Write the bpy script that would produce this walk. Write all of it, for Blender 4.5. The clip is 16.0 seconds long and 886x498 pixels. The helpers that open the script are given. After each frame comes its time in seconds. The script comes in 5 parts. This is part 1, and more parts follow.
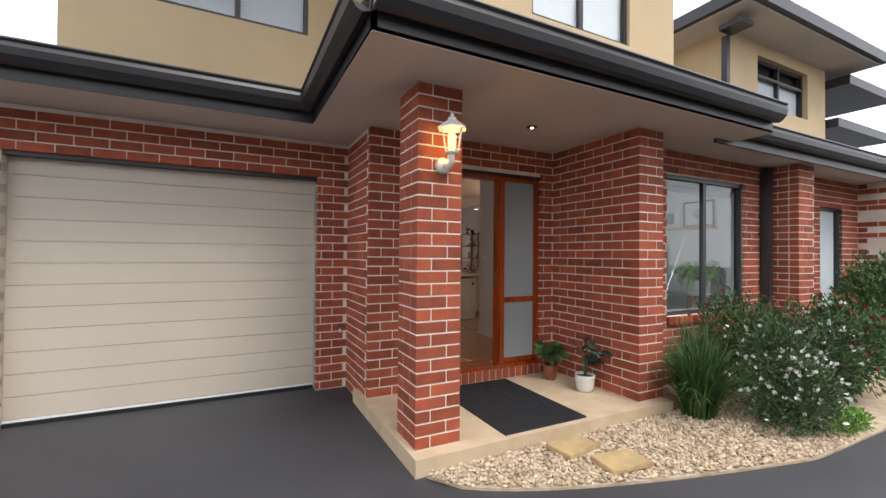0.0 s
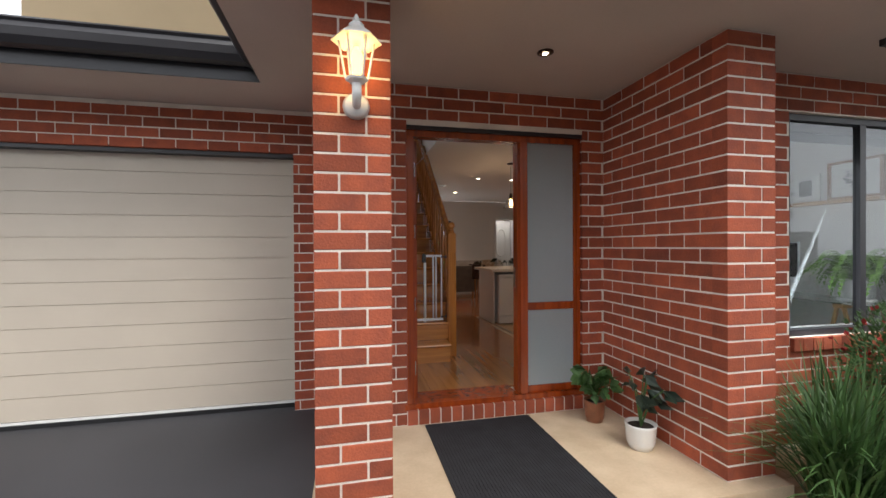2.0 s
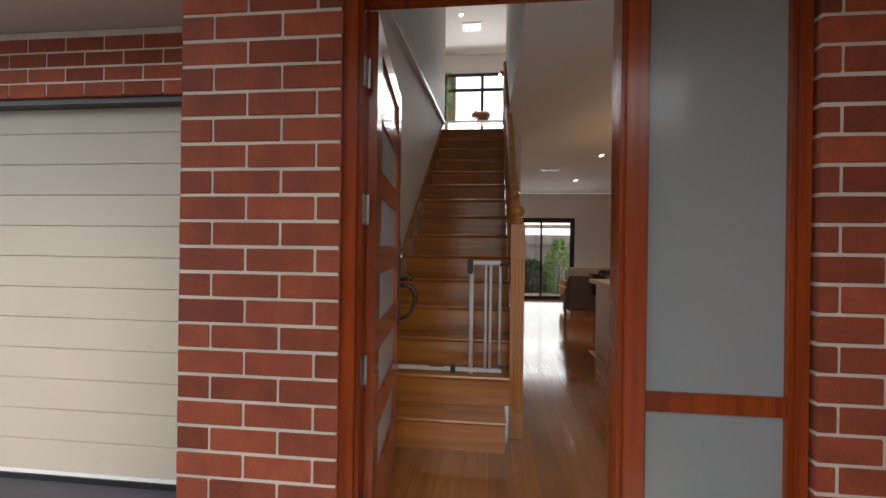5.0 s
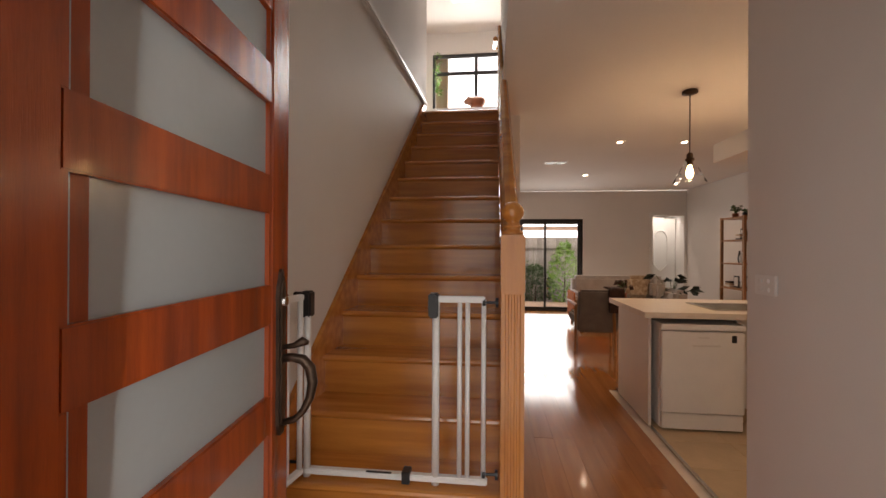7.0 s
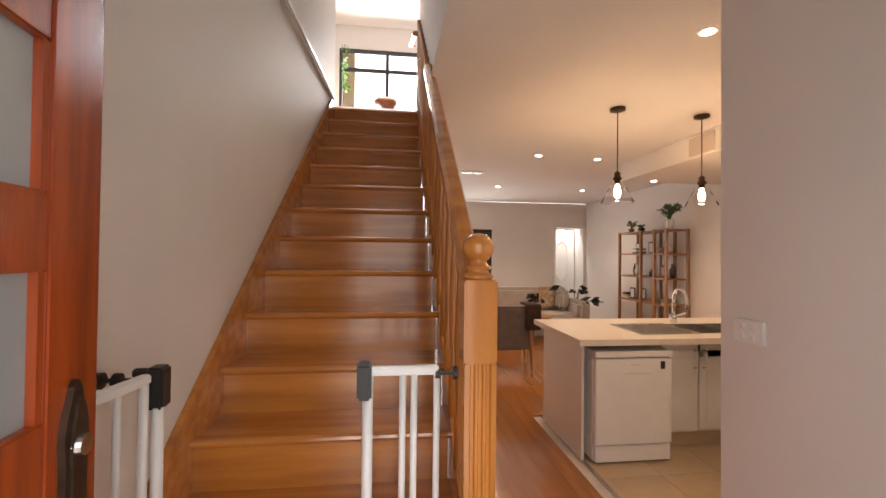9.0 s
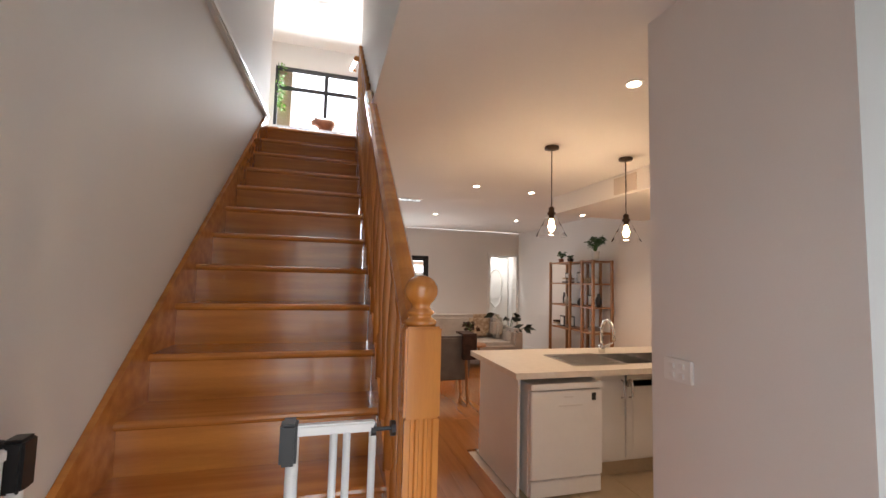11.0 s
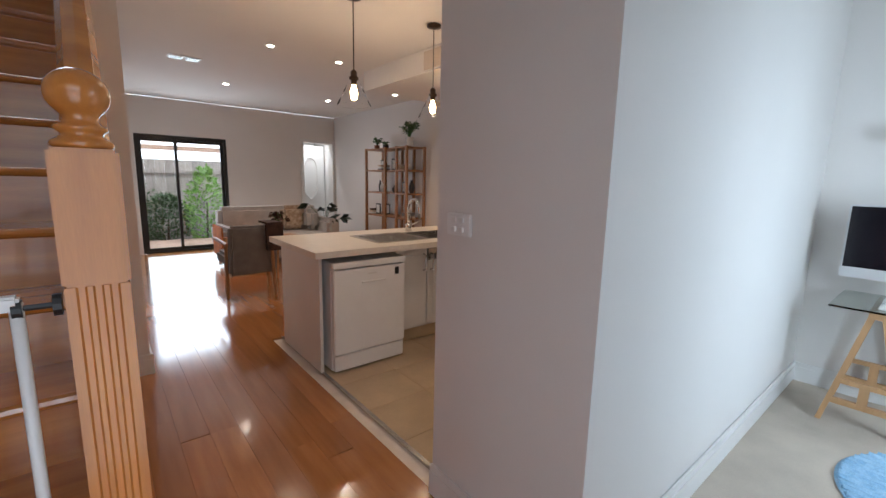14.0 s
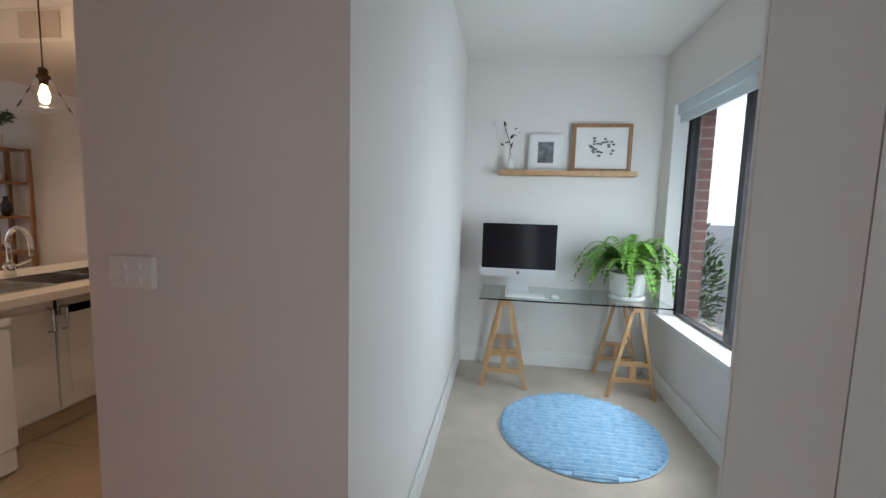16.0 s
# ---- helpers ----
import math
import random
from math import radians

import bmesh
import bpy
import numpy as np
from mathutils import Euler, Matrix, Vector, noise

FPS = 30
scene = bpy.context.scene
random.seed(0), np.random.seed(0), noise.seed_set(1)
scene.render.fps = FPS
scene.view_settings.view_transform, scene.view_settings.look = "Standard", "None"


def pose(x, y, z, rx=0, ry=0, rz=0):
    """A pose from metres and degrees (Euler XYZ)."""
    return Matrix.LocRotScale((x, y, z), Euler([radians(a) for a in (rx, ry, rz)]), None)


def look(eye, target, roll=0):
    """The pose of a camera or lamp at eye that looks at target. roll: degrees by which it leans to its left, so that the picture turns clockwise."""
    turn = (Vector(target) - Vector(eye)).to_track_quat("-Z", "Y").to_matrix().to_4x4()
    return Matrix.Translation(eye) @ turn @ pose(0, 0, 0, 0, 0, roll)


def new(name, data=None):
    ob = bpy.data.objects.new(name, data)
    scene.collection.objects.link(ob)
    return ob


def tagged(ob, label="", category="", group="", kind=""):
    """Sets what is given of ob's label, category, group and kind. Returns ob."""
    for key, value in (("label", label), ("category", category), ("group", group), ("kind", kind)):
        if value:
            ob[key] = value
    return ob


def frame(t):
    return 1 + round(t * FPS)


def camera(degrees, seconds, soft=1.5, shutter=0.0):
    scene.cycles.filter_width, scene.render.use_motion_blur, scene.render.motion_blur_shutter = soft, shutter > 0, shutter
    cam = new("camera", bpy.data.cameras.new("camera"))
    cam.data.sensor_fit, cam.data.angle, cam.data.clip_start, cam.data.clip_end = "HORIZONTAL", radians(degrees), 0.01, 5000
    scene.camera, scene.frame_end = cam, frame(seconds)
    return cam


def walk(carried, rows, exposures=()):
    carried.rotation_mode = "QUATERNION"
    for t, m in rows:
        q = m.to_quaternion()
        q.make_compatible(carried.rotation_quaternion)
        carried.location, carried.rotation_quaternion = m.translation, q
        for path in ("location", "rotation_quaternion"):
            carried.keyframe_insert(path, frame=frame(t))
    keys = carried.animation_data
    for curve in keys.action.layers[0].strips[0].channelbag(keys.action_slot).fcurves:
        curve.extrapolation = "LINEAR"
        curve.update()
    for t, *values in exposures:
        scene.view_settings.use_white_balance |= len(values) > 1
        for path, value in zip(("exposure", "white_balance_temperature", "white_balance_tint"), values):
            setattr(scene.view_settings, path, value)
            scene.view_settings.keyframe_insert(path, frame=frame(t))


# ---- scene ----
# ---- camera ----
cam = camera(93.5, 16.0)
PATH = [
    (0, (-3.279, -3.764, 1.318), (-2.379, -1.978, 1.344), 0.5),
    (0.5, (-2.974, -3.599, 1.314), (-2.153, -1.776, 1.325), 0.3),
    (1, (-2.614, -3.443, 1.312), (-1.9, -1.575, 1.326), 0.2),
    (1.5, (-2.309, -3.29, 1.302), (-1.735, -1.374, 1.305), 0.0),
    (2, (-2.029, -3.081, 1.306), (-1.585, -1.131, 1.295), -0.3),
    (2.5, (-1.726, -2.849, 1.285), (-1.399, -0.876, 1.290), -0.2),
    (3, (-1.485, -2.575, 1.262), (-1.322, -0.582, 1.272), 0.0),
    (3.2, (-1.424, -2.455, 1.265), (-1.309, -0.460, 1.280), -0.2),
    (5.3, (-1.095, -1.195, 1.307), (-1.36, 0.788, 1.303), 0.5),
    (5.5, (-1.065, -1.082, 1.327), (-1.361, 0.896, 1.322), 0.2),
    (6, (-1.016, -0.75, 1.375), (-1.338, 1.224, 1.368), 0.2),
    (6.5, (-1.033, -0.527, 1.39), (-1.355, 1.447, 1.387), 0.4),
    (7, (-1.033, -0.284, 1.393), (-1.258, 1.704, 1.397), 0.3),
    (7.5, (-1.043, -0.112, 1.404), (-1.149, 1.885, 1.412), 0.5),
    (8, (-1.078, -0.001, 1.423), (-1.075, 1.999, 1.428), 0.6),
    (8.5, (-1.133, 0.09, 1.46), (-1.011, 2.086, 1.462), 0.6),
    (9, (-1.177, 0.176, 1.511), (-0.934, 2.162, 1.539), 0.6),
    (9.5, (-1.188, 0.214, 1.564), (-0.832, 2.18, 1.66), 0.5),
    (9.7, (-1.191, 0.218, 1.582), (-0.795, 2.173, 1.723), 0.6),
    (12, (-1.169, 0.269, 1.514), (-0.555, 2.168, 1.642), 0.7),
    (12.5, (-1.157, 0.275, 1.487), (-0.482, 2.156, 1.426), 0.6),
    (13, (-1.107, 0.295, 1.461), (-0.327, 2.122, 1.233), 0.6),
    (13.5, (-0.998, 0.357, 1.43), (-0.019, 2.076, 1.132), 0.8),
    (14, (-0.94, 0.37, 1.411), (0.317, 1.892, 1.09), 1.3),
    (14.5, (-0.894, 0.406, 1.41), (0.606, 1.69, 1.095), 1.5),
    (15, (-0.835, 0.475, 1.42), (0.883, 1.392, 1.127), 1.5),
    (15.5, (-0.838, 0.531, 1.421), (1.057, 1.087, 1.16), 1.4),
    (16, (-0.85, 0.575, 1.442), (1.115, 0.855, 1.237), 1.6),
]
EXPOSURES = [(0.0, 0.05, 6500, 10), (3.0, 0.12, 6500, 10), (5.5, 0.2, 6700, 9), (6.0, 0.28, 7000, 10), (7.0, 0.95, 7400, 16), (8.5, 1.6, 7200, 16), (9.5, 1.8, 6900, 13), (12.0, 1.55, 6100, 9), (12.5, 1.8, 6000, 9), (13.5, 1.55, 5700, 7), (14.5, 1.0, 5700, 7), (15.5, 0.88, 5800, 6), (16.0, 0.9, 6000, 6)]
walk(cam, [(t, look(eye, target, roll)) for t, eye, target, roll in PATH], EXPOSURES)

# ---- world, sun, exposure ----
world = bpy.data.worlds.new("world")
scene.world = world
world.use_nodes = True
wn = world.node_tree
sky = wn.nodes.new("ShaderNodeTexSky")
sky.sky_type, sky.sun_disc = "NISHITA", False
sky.sun_elevation, sky.sun_rotation = radians(65), radians(139)
sky.air_density, sky.dust_density = 1.0, 6.0
soften = wn.nodes.new("ShaderNodeMixRGB")
soften.inputs[0].default_value = 0.72
soften.inputs[2].default_value = (15.5, 16.0, 16.8, 1)
wn.links.new(sky.outputs[0], soften.inputs[1])
wn.links.new(soften.outputs[0], wn.nodes["Background"].inputs[0])
wn.nodes["Background"].inputs[1].default_value = 0.14
sun = new("sun", bpy.data.lights.new("sun", "SUN"))
sun.data.energy, sun.data.angle, sun.data.color = 1.9, radians(20), (1, 0.97, 0.92)
sun.matrix_world = look((1, -5.5, 9), (0, 0, 0))


def daylight(x, y, z, w, h, target, energy, colour=(0.92, 0.97, 1.0)):
    """An added area lamp that stands in for the sky's light in an opening."""
    l = new("sky_stand_in", bpy.data.lights.new("sky_stand_in", "AREA"))
    l.data.shape, l.data.size, l.data.size_y, l.data.energy, l.data.color = "RECTANGLE", w, h, energy, colour
    l.matrix_world = look((x, y, z), target)


daylight(1.17, -0.695, 1.35, 0.38, 1.25, (2.3, 1.2, 0.7), 11, (0.84, 0.94, 1.0))
daylight(-1.28, 6.78, 4.1, 1.4, 1.1, (-1.3, 0, 2.6), 26)
daylight(0.2, 8.48, 1.1, 1.2, 1.8, (0.3, 0, 0.9), 10)
# added fill lamp in the open front doorway, which has no window
daylight(-1.15, 0.17, 1.2, 0.8, 1.9, (-0.6, 3, 1.0), 2.5)

# ---- materials ----
def material(name, base, rough=0.6, metal=0.0, vary=0.12, scale=6.0, bump=0.0, fine=60.0, rand=0.0, second=None, stretch=None, coat=0.0):
    m = bpy.data.materials.new(name)
    m.use_nodes = True
    nt = m.node_tree
    p = nt.nodes["Principled BSDF"]
    p.inputs["Roughness"].default_value, p.inputs["Metallic"].default_value = rough, metal
    p.inputs["Coat Weight"].default_value, p.inputs["Coat Roughness"].default_value = coat, 0.08
    tc = nt.nodes.new("ShaderNodeTexCoord")
    mp = nt.nodes.new("ShaderNodeMapping")
    nt.links.new(tc.outputs["Object"], mp.inputs[0])
    if stretch:
        mp.inputs["Scale"].default_value = stretch
    info = nt.nodes.new("ShaderNodeObjectInfo")
    if rand:
        wide = nt.nodes.new("ShaderNodeVectorMath")
        wide.operation = "SCALE"
        wide.inputs[0].default_value = (17, 31, 11)
        nt.links.new(info.outputs["Random"], wide.inputs["Scale"])
        nt.links.new(wide.outputs[0], mp.inputs["Location"])
    big = nt.nodes.new("ShaderNodeTexNoise")
    big.inputs["Scale"].default_value, big.inputs["Detail"].default_value = scale, 5
    nt.links.new(mp.outputs[0], big.inputs["Vector"])
    small = nt.nodes.new("ShaderNodeTexNoise")
    small.inputs["Scale"].default_value, small.inputs["Detail"].default_value = fine, 4
    nt.links.new(mp.outputs[0], small.inputs["Vector"])
    mix = nt.nodes.new("ShaderNodeMixRGB")
    other = second or [c * (1 - 2.2 * vary) for c in base]
    mix.inputs[1].default_value, mix.inputs[2].default_value = (*base, 1), (*other, 1)
    ramp = nt.nodes.new("ShaderNodeMapRange")
    ramp.inputs["From Min"].default_value, ramp.inputs["From Max"].default_value = 0.32, 0.7
    nt.links.new(big.outputs["Fac"], ramp.inputs[0])
    nt.links.new(ramp.outputs[0], mix.inputs[0])
    grain = nt.nodes.new("ShaderNodeHueSaturation")
    add = nt.nodes.new("ShaderNodeMath")
    add.operation = "MULTIPLY_ADD"
    add.inputs[1].default_value, add.inputs[2].default_value = vary * 2, 1 - vary
    nt.links.new(small.outputs["Fac"], add.inputs[0])
    last = add
    if rand:
        tone = nt.nodes.new("ShaderNodeMath")
        tone.operation = "MULTIPLY_ADD"
        tone.inputs[1].default_value, tone.inputs[2].default_value = rand, 1 - rand / 2
        nt.links.new(info.outputs["Random"], tone.inputs[0])
        both = nt.nodes.new("ShaderNodeMath")
        both.operation = "MULTIPLY"
        nt.links.new(tone.outputs[0], both.inputs[0])
        nt.links.new(add.outputs[0], both.inputs[1])
        last = both
    nt.links.new(last.outputs[0], grain.inputs["Value"])
    nt.links.new(mix.outputs[0], grain.inputs["Color"])
    nt.links.new(grain.outputs[0], p.inputs["Base Color"])
    if bump:
        b = nt.nodes.new("ShaderNodeBump")
        b.inputs["Strength"].default_value, b.inputs["Distance"].default_value = bump, 0.004
        nt.links.new(small.outputs["Fac"], b.inputs["Height"])
        nt.links.new(b.outputs[0], p.inputs["Normal"])
    return m


def glass(name, tint=(1, 1, 1), rough=0.0, alpha_mix=0.0):
    m = bpy.data.materials.new(name)
    m.use_nodes = True
    p = m.node_tree.nodes["Principled BSDF"]
    p.inputs["Base Color"].default_value = (*tint, 1)
    p.inputs["Roughness"].default_value = rough
    p.inputs["Transmission Weight"].default_value = 1.0
    p.inputs["IOR"].default_value = 1.45
    return m


def glow(name, colour, strength):
    m = bpy.data.materials.new(name)
    m.use_nodes = True
    p = m.node_tree.nodes["Principled BSDF"]
    p.inputs["Base Color"].default_value = (*colour, 1)
    p.inputs["Emission Color"].default_value = (*colour, 1)
    p.inputs["Emission Strength"].default_value = strength
    return m


BRICK = material("red brick", (0.37, 0.084, 0.036), 0.85, vary=0.2, scale=9, bump=0.8, fine=90, rand=0.5, second=(0.25, 0.06, 0.032))
MORTAR = material("pale mortar", (0.80, 0.72, 0.63), 0.95, vary=0.1, scale=4, bump=0.5, fine=140)
RENDER = material("cream render", (0.62, 0.47, 0.29), 0.9, vary=0.05, scale=1.2, bump=0.3, fine=150)
CHARCOAL = material("charcoal painted steel", (0.028, 0.026, 0.030), 0.38, vary=0.1, scale=3)
SOFFIT = material("soffit paint", (0.60, 0.52, 0.46), 0.85, vary=0.04, scale=1.5)
ASPHALT = material("sealed charcoal concrete", (0.052, 0.052, 0.060), 0.6, vary=0.15, scale=0.9, bump=0.4, fine=180)
GARAGE = material("beige door panel", (0.56, 0.49, 0.40), 0.5, vary=0.03, scale=2, bump=0.1, fine=200)
TRAV = material("cream travertine", (0.62, 0.49, 0.34), 0.55, vary=0.1, scale=5, second=(0.50, 0.38, 0.25), bump=0.1)
MATM = material("black rubber mat", (0.022, 0.022, 0.026), 0.9, vary=0.2, scale=10, bump=0.8, fine=260)
JARRAH = material("red stained timber", (0.37, 0.060, 0.008), 0.26, vary=0.18, scale=3, second=(0.19, 0.028, 0.005), stretch=(9, 9, 0.6), bump=0.1, coat=0.35)
OAK = material("honey varnished timber", (0.60, 0.235, 0.048), 0.2, vary=0.1, scale=2.2, second=(0.41, 0.145, 0.03), stretch=(0.8, 9, 9), coat=0.5)
OAKV = material("honey varnished post timber", (0.60, 0.235, 0.048), 0.22, vary=0.1, scale=2.2, second=(0.41, 0.145, 0.03), stretch=(9, 9, 0.7), coat=0.5)
BOARD = material("varnished floorboard", (0.40, 0.165, 0.045), 0.16, vary=0.12, scale=2.5, second=(0.31, 0.12, 0.032), stretch=(9, 0.7, 1), rand=0.22, coat=0.6)
BENTWOOD = material("light brown wood", (0.34, 0.16, 0.06), 0.45, vary=0.12, scale=3, stretch=(8, 8, 1))
PINE = material("pale pine", (0.52, 0.30, 0.14), 0.5, vary=0.1, scale=3, stretch=(8, 8, 1))
WALL = material("white wall paint", (0.74, 0.71, 0.68), 0.6, vary=0.02, scale=1.5, bump=0.06, fine=220)
CEIL = material("ceiling paint", (0.78, 0.75, 0.72), 0.8, vary=0.02, scale=1.0)
GLOSS = material("white gloss paint", (0.76, 0.75, 0.73), 0.3, vary=0.02, scale=2)
LAMINATE = material("white laminate", (0.72, 0.70, 0.67), 0.35, vary=0.03, scale=3)
BENCH = material("cream benchtop", (0.72, 0.66, 0.58), 0.3, vary=0.04, scale=20)
STEEL = material("brushed steel", (0.55, 0.54, 0.52), 0.25, 1.0, vary=0.08, scale=12)
CHROME = material("chrome", (0.75, 0.75, 0.75), 0.08, 1.0, vary=0.02)
BRONZE = material("aged bronze", (0.10, 0.065, 0.045), 0.4, 0.8, vary=0.25, scale=20)
WHITEMETAL = material("white enamel", (0.80, 0.79, 0.77), 0.3, vary=0.02)
BLACK = material("black plastic", (0.015, 0.015, 0.016), 0.4, vary=0.1)
TILE = material("sand floor tile", (0.52, 0.40, 0.26), 0.3, vary=0.08, scale=5, rand=0.08)
CARPET = material("beige carpet", (0.55, 0.48, 0.40), 0.95, vary=0.12, scale=3, bump=1.0, fine=240)
BLUE = material("blue woven rug", (0.22, 0.40, 0.60), 0.95, vary=0.25, scale=25, bump=1.0, fine=120, second=(0.36, 0.54, 0.70))
GREY = material("grey fabric", (0.17, 0.155, 0.15), 0.9, vary=0.1, scale=10, bump=0.5, fine=200)
ORANGE = material("orange throw", (0.62, 0.19, 0.05), 0.95, vary=0.2, scale=12, bump=0.6)
BROWN = material("dark brown throw", (0.055, 0.025, 0.018), 0.95, vary=0.3, scale=20, bump=0.8)
CREAM = material("cream cushion fabric", (0.62, 0.52, 0.40), 0.95, vary=0.3, scale=18, bump=0.6, second=(0.30, 0.20, 0.13))
CERAMIC = material("white ceramic", (0.74, 0.73, 0.70), 0.25, vary=0.04, scale=4)
TERRA = material("brown glazed pot", (0.30, 0.11, 0.055), 0.35, vary=0.2, scale=8)
SOIL = material("soil", (0.05, 0.035, 0.025), 0.95, vary=0.3, scale=30, bump=1)
LEAF = material("green leaf", (0.060, 0.135, 0.030), 0.6, vary=0.3, scale=8, second=(0.03, 0.07, 0.02))
BUSH = material("grey-green leaf", (0.065, 0.115, 0.042), 0.6, vary=0.35, scale=5, second=(0.045, 0.085, 0.03))
DARKLEAF = material("dark leaf", (0.02, 0.035, 0.022), 0.35, vary=0.3, scale=10)
FERN = material("bright fern leaf", (0.22, 0.45, 0.06), 0.5, vary=0.3, scale=8)
STEM = material("brown stem", (0.09, 0.06, 0.03), 0.8, vary=0.3, scale=15)
RED = material("red petal", (0.42, 0.018, 0.02), 0.6, vary=0.2)
WHITEP = material("white petal", (0.82, 0.80, 0.78), 0.6, vary=0.08)
PEBBLE = material("cream pebble", (0.58, 0.47, 0.34), 0.8, vary=0.25, scale=14, second=(0.40, 0.29, 0.19))
PAVER = material("sandstone paver", (0.50, 0.36, 0.18), 0.85, vary=0.12, scale=9, bump=0.5)
ROOFT = material("dark roof tile", (0.045, 0.043, 0.042), 0.6, vary=0.25, scale=5, bump=0.4)
PALING = material("weathered paling", (0.36, 0.32, 0.29), 0.9, vary=0.2, scale=4, stretch=(6, 6, 0.6), rand=0.3)
DECK = material("deck timber", (0.36, 0.24, 0.17), 0.7, vary=0.15, scale=3, rand=0.2)
FROST = material("frosted glass film", (0.33, 0.37, 0.38), 0.22, vary=0.03, scale=1.0, coat=0.3)
CLEAR = glass("clear glass")
TINTED = glass("grey tinted glass", (0.52, 0.54, 0.55))
SHADE = glass("thin shade glass")
SHADE.node_tree.nodes["Principled BSDF"].inputs["IOR"].default_value = 1.012
TABLEGLASS = glass("greenish table glass", (0.86, 0.96, 0.92))
SCREEN = material("dark screen", (0.008, 0.008, 0.012), 0.12, vary=0.1)
PAPER = material("paper", (0.75, 0.74, 0.71), 0.8, vary=0.03)
INK = material("grey ink", (0.22, 0.23, 0.24), 0.8, vary=0.3, scale=20)
SILVER = material("silver aluminium", (0.72, 0.73, 0.74), 0.35, 0.6, vary=0.02)
WARM = glow("warm lamp glow", (1.0, 0.62, 0.25), 14)
COACH = glow("amber lamp glow", (1.0, 0.60, 0.12), 5)
SPOTG = glow("downlight glow", (1.0, 0.86, 0.66), 18)


# ---- mesh helpers ----
def box(bm, x0, x1, y0, y1, z0, z1):
    vs = [bm.verts.new((x, y, z)) for z in (z0, z1) for y in (y0, y1) for x in (x0, x1)]
    for f in ((0, 2, 3, 1), (4, 5, 7, 6), (0, 1, 5, 4), (2, 6, 7, 3), (0, 4, 6, 2), (1, 3, 7, 5)):
        bm.faces.new([vs[i] for i in f])
    return vs


def tube(bm, pts, r, seg=10, caps=True):
    """A round bar through points; r is a number or one radius for each point."""
    rings = []
    pts = [Vector(p) for p in pts]
    for i, p in enumerate(pts):
        d = (pts[min(i + 1, len(pts) - 1)] - pts[max(i - 1, 0)]).normalized()
        side = d.orthogonal().normalized() if not rings else (rings[-1][1] - d * rings[-1][1].dot(d)).normalized()
        up = d.cross(side)
        rr = r if isinstance(r, (int, float)) else r[i]
        rings.append(([bm.verts.new(p + rr * (math.cos(a) * side + math.sin(a) * up)) for a in [2 * math.pi * k / seg for k in range(seg)]], side))
    for (a, _), (b, _) in zip(rings, rings[1:]):
        for k in range(seg):
            bm.faces.new((a[k], a[(k + 1) % seg], b[(k + 1) % seg], b[k]))
    if caps:
        bm.faces.new(rings[0][0][::-1])
        bm.faces.new(rings[-1][0])


def lathe(bm, profile, cx, cy, seg=28):
    rings = [[bm.verts.new((cx + r * math.cos(2 * math.pi * k / seg), cy + r * math.sin(2 * math.pi * k / seg), z)) for k in range(seg)] for r, z in profile]
    for a, b in zip(rings, rings[1:]):
        for k in range(seg):
            bm.faces.new((a[k], a[(k + 1) % seg], b[(k + 1) % seg], b[k]))
    bm.faces.new(rings[0][::-1])
    bm.faces.new(rings[-1])


def extrude(bm, outline, axis, a, b):
    """A straight bar of the given outline from a to b along an axis ('x': outline in y, z; 'y': in x, z; 'z': in x, y)."""
    def at(u, v, w):
        return {"x": (w, u, v), "y": (u, w, v), "z": (u, v, w)}[axis]
    ra, rb = [[bm.verts.new(at(u, v, w)) for u, v in outline] for w in (a, b)]
    n = len(outline)
    for k in range(n):
        bm.faces.new((ra[k], ra[(k + 1) % n], rb[(k + 1) % n], rb[k]))
    bm.faces.new(ra[::-1])
    bm.faces.new(rb)


def finish(bm, name, mat, smooth=False, bevel=0.0):
    if bevel:
        bmesh.ops.bevel(bm, geom=bm.edges[:], offset=bevel, segments=2, affect="EDGES", clamp_overlap=True)
    bmesh.ops.recalc_face_normals(bm, faces=bm.faces[:])
    me = bpy.data.meshes.new(name)
    bm.to_mesh(me)
    bm.free()
    me.materials.append(mat)
    if smooth:
        for f in me.polygons:
            f.use_smooth = True
    return me


def part(name, bm, mat, parent=None, label="", smooth=False, bevel=0.0):
    ob = new(name, finish(bm, name, mat, smooth, bevel))
    if parent:
        ob.parent = parent
        ob.matrix_parent_inverse = parent.matrix_world.inverted()
    return tagged(ob, label)


def boxes(name, mat, parent, *dims, label="", bevel=0.0):
    bm = bmesh.new()
    for d in dims:
        box(bm, *d)
    return part(name, bm, mat, parent, label, bevel=bevel)


def thing(name, x, y, z, label, category, group="", kind=""):
    ob = new(name)
    ob.location = (x, y, z)
    ob.empty_display_size = 0.1
    bpy.context.view_layer.update()
    return tagged(ob, label, category, group, kind)


def structure(name, mat, *dims, label="", category="wall"):
    return tagged(boxes(name, mat, None, *dims), label, category, kind="structure")


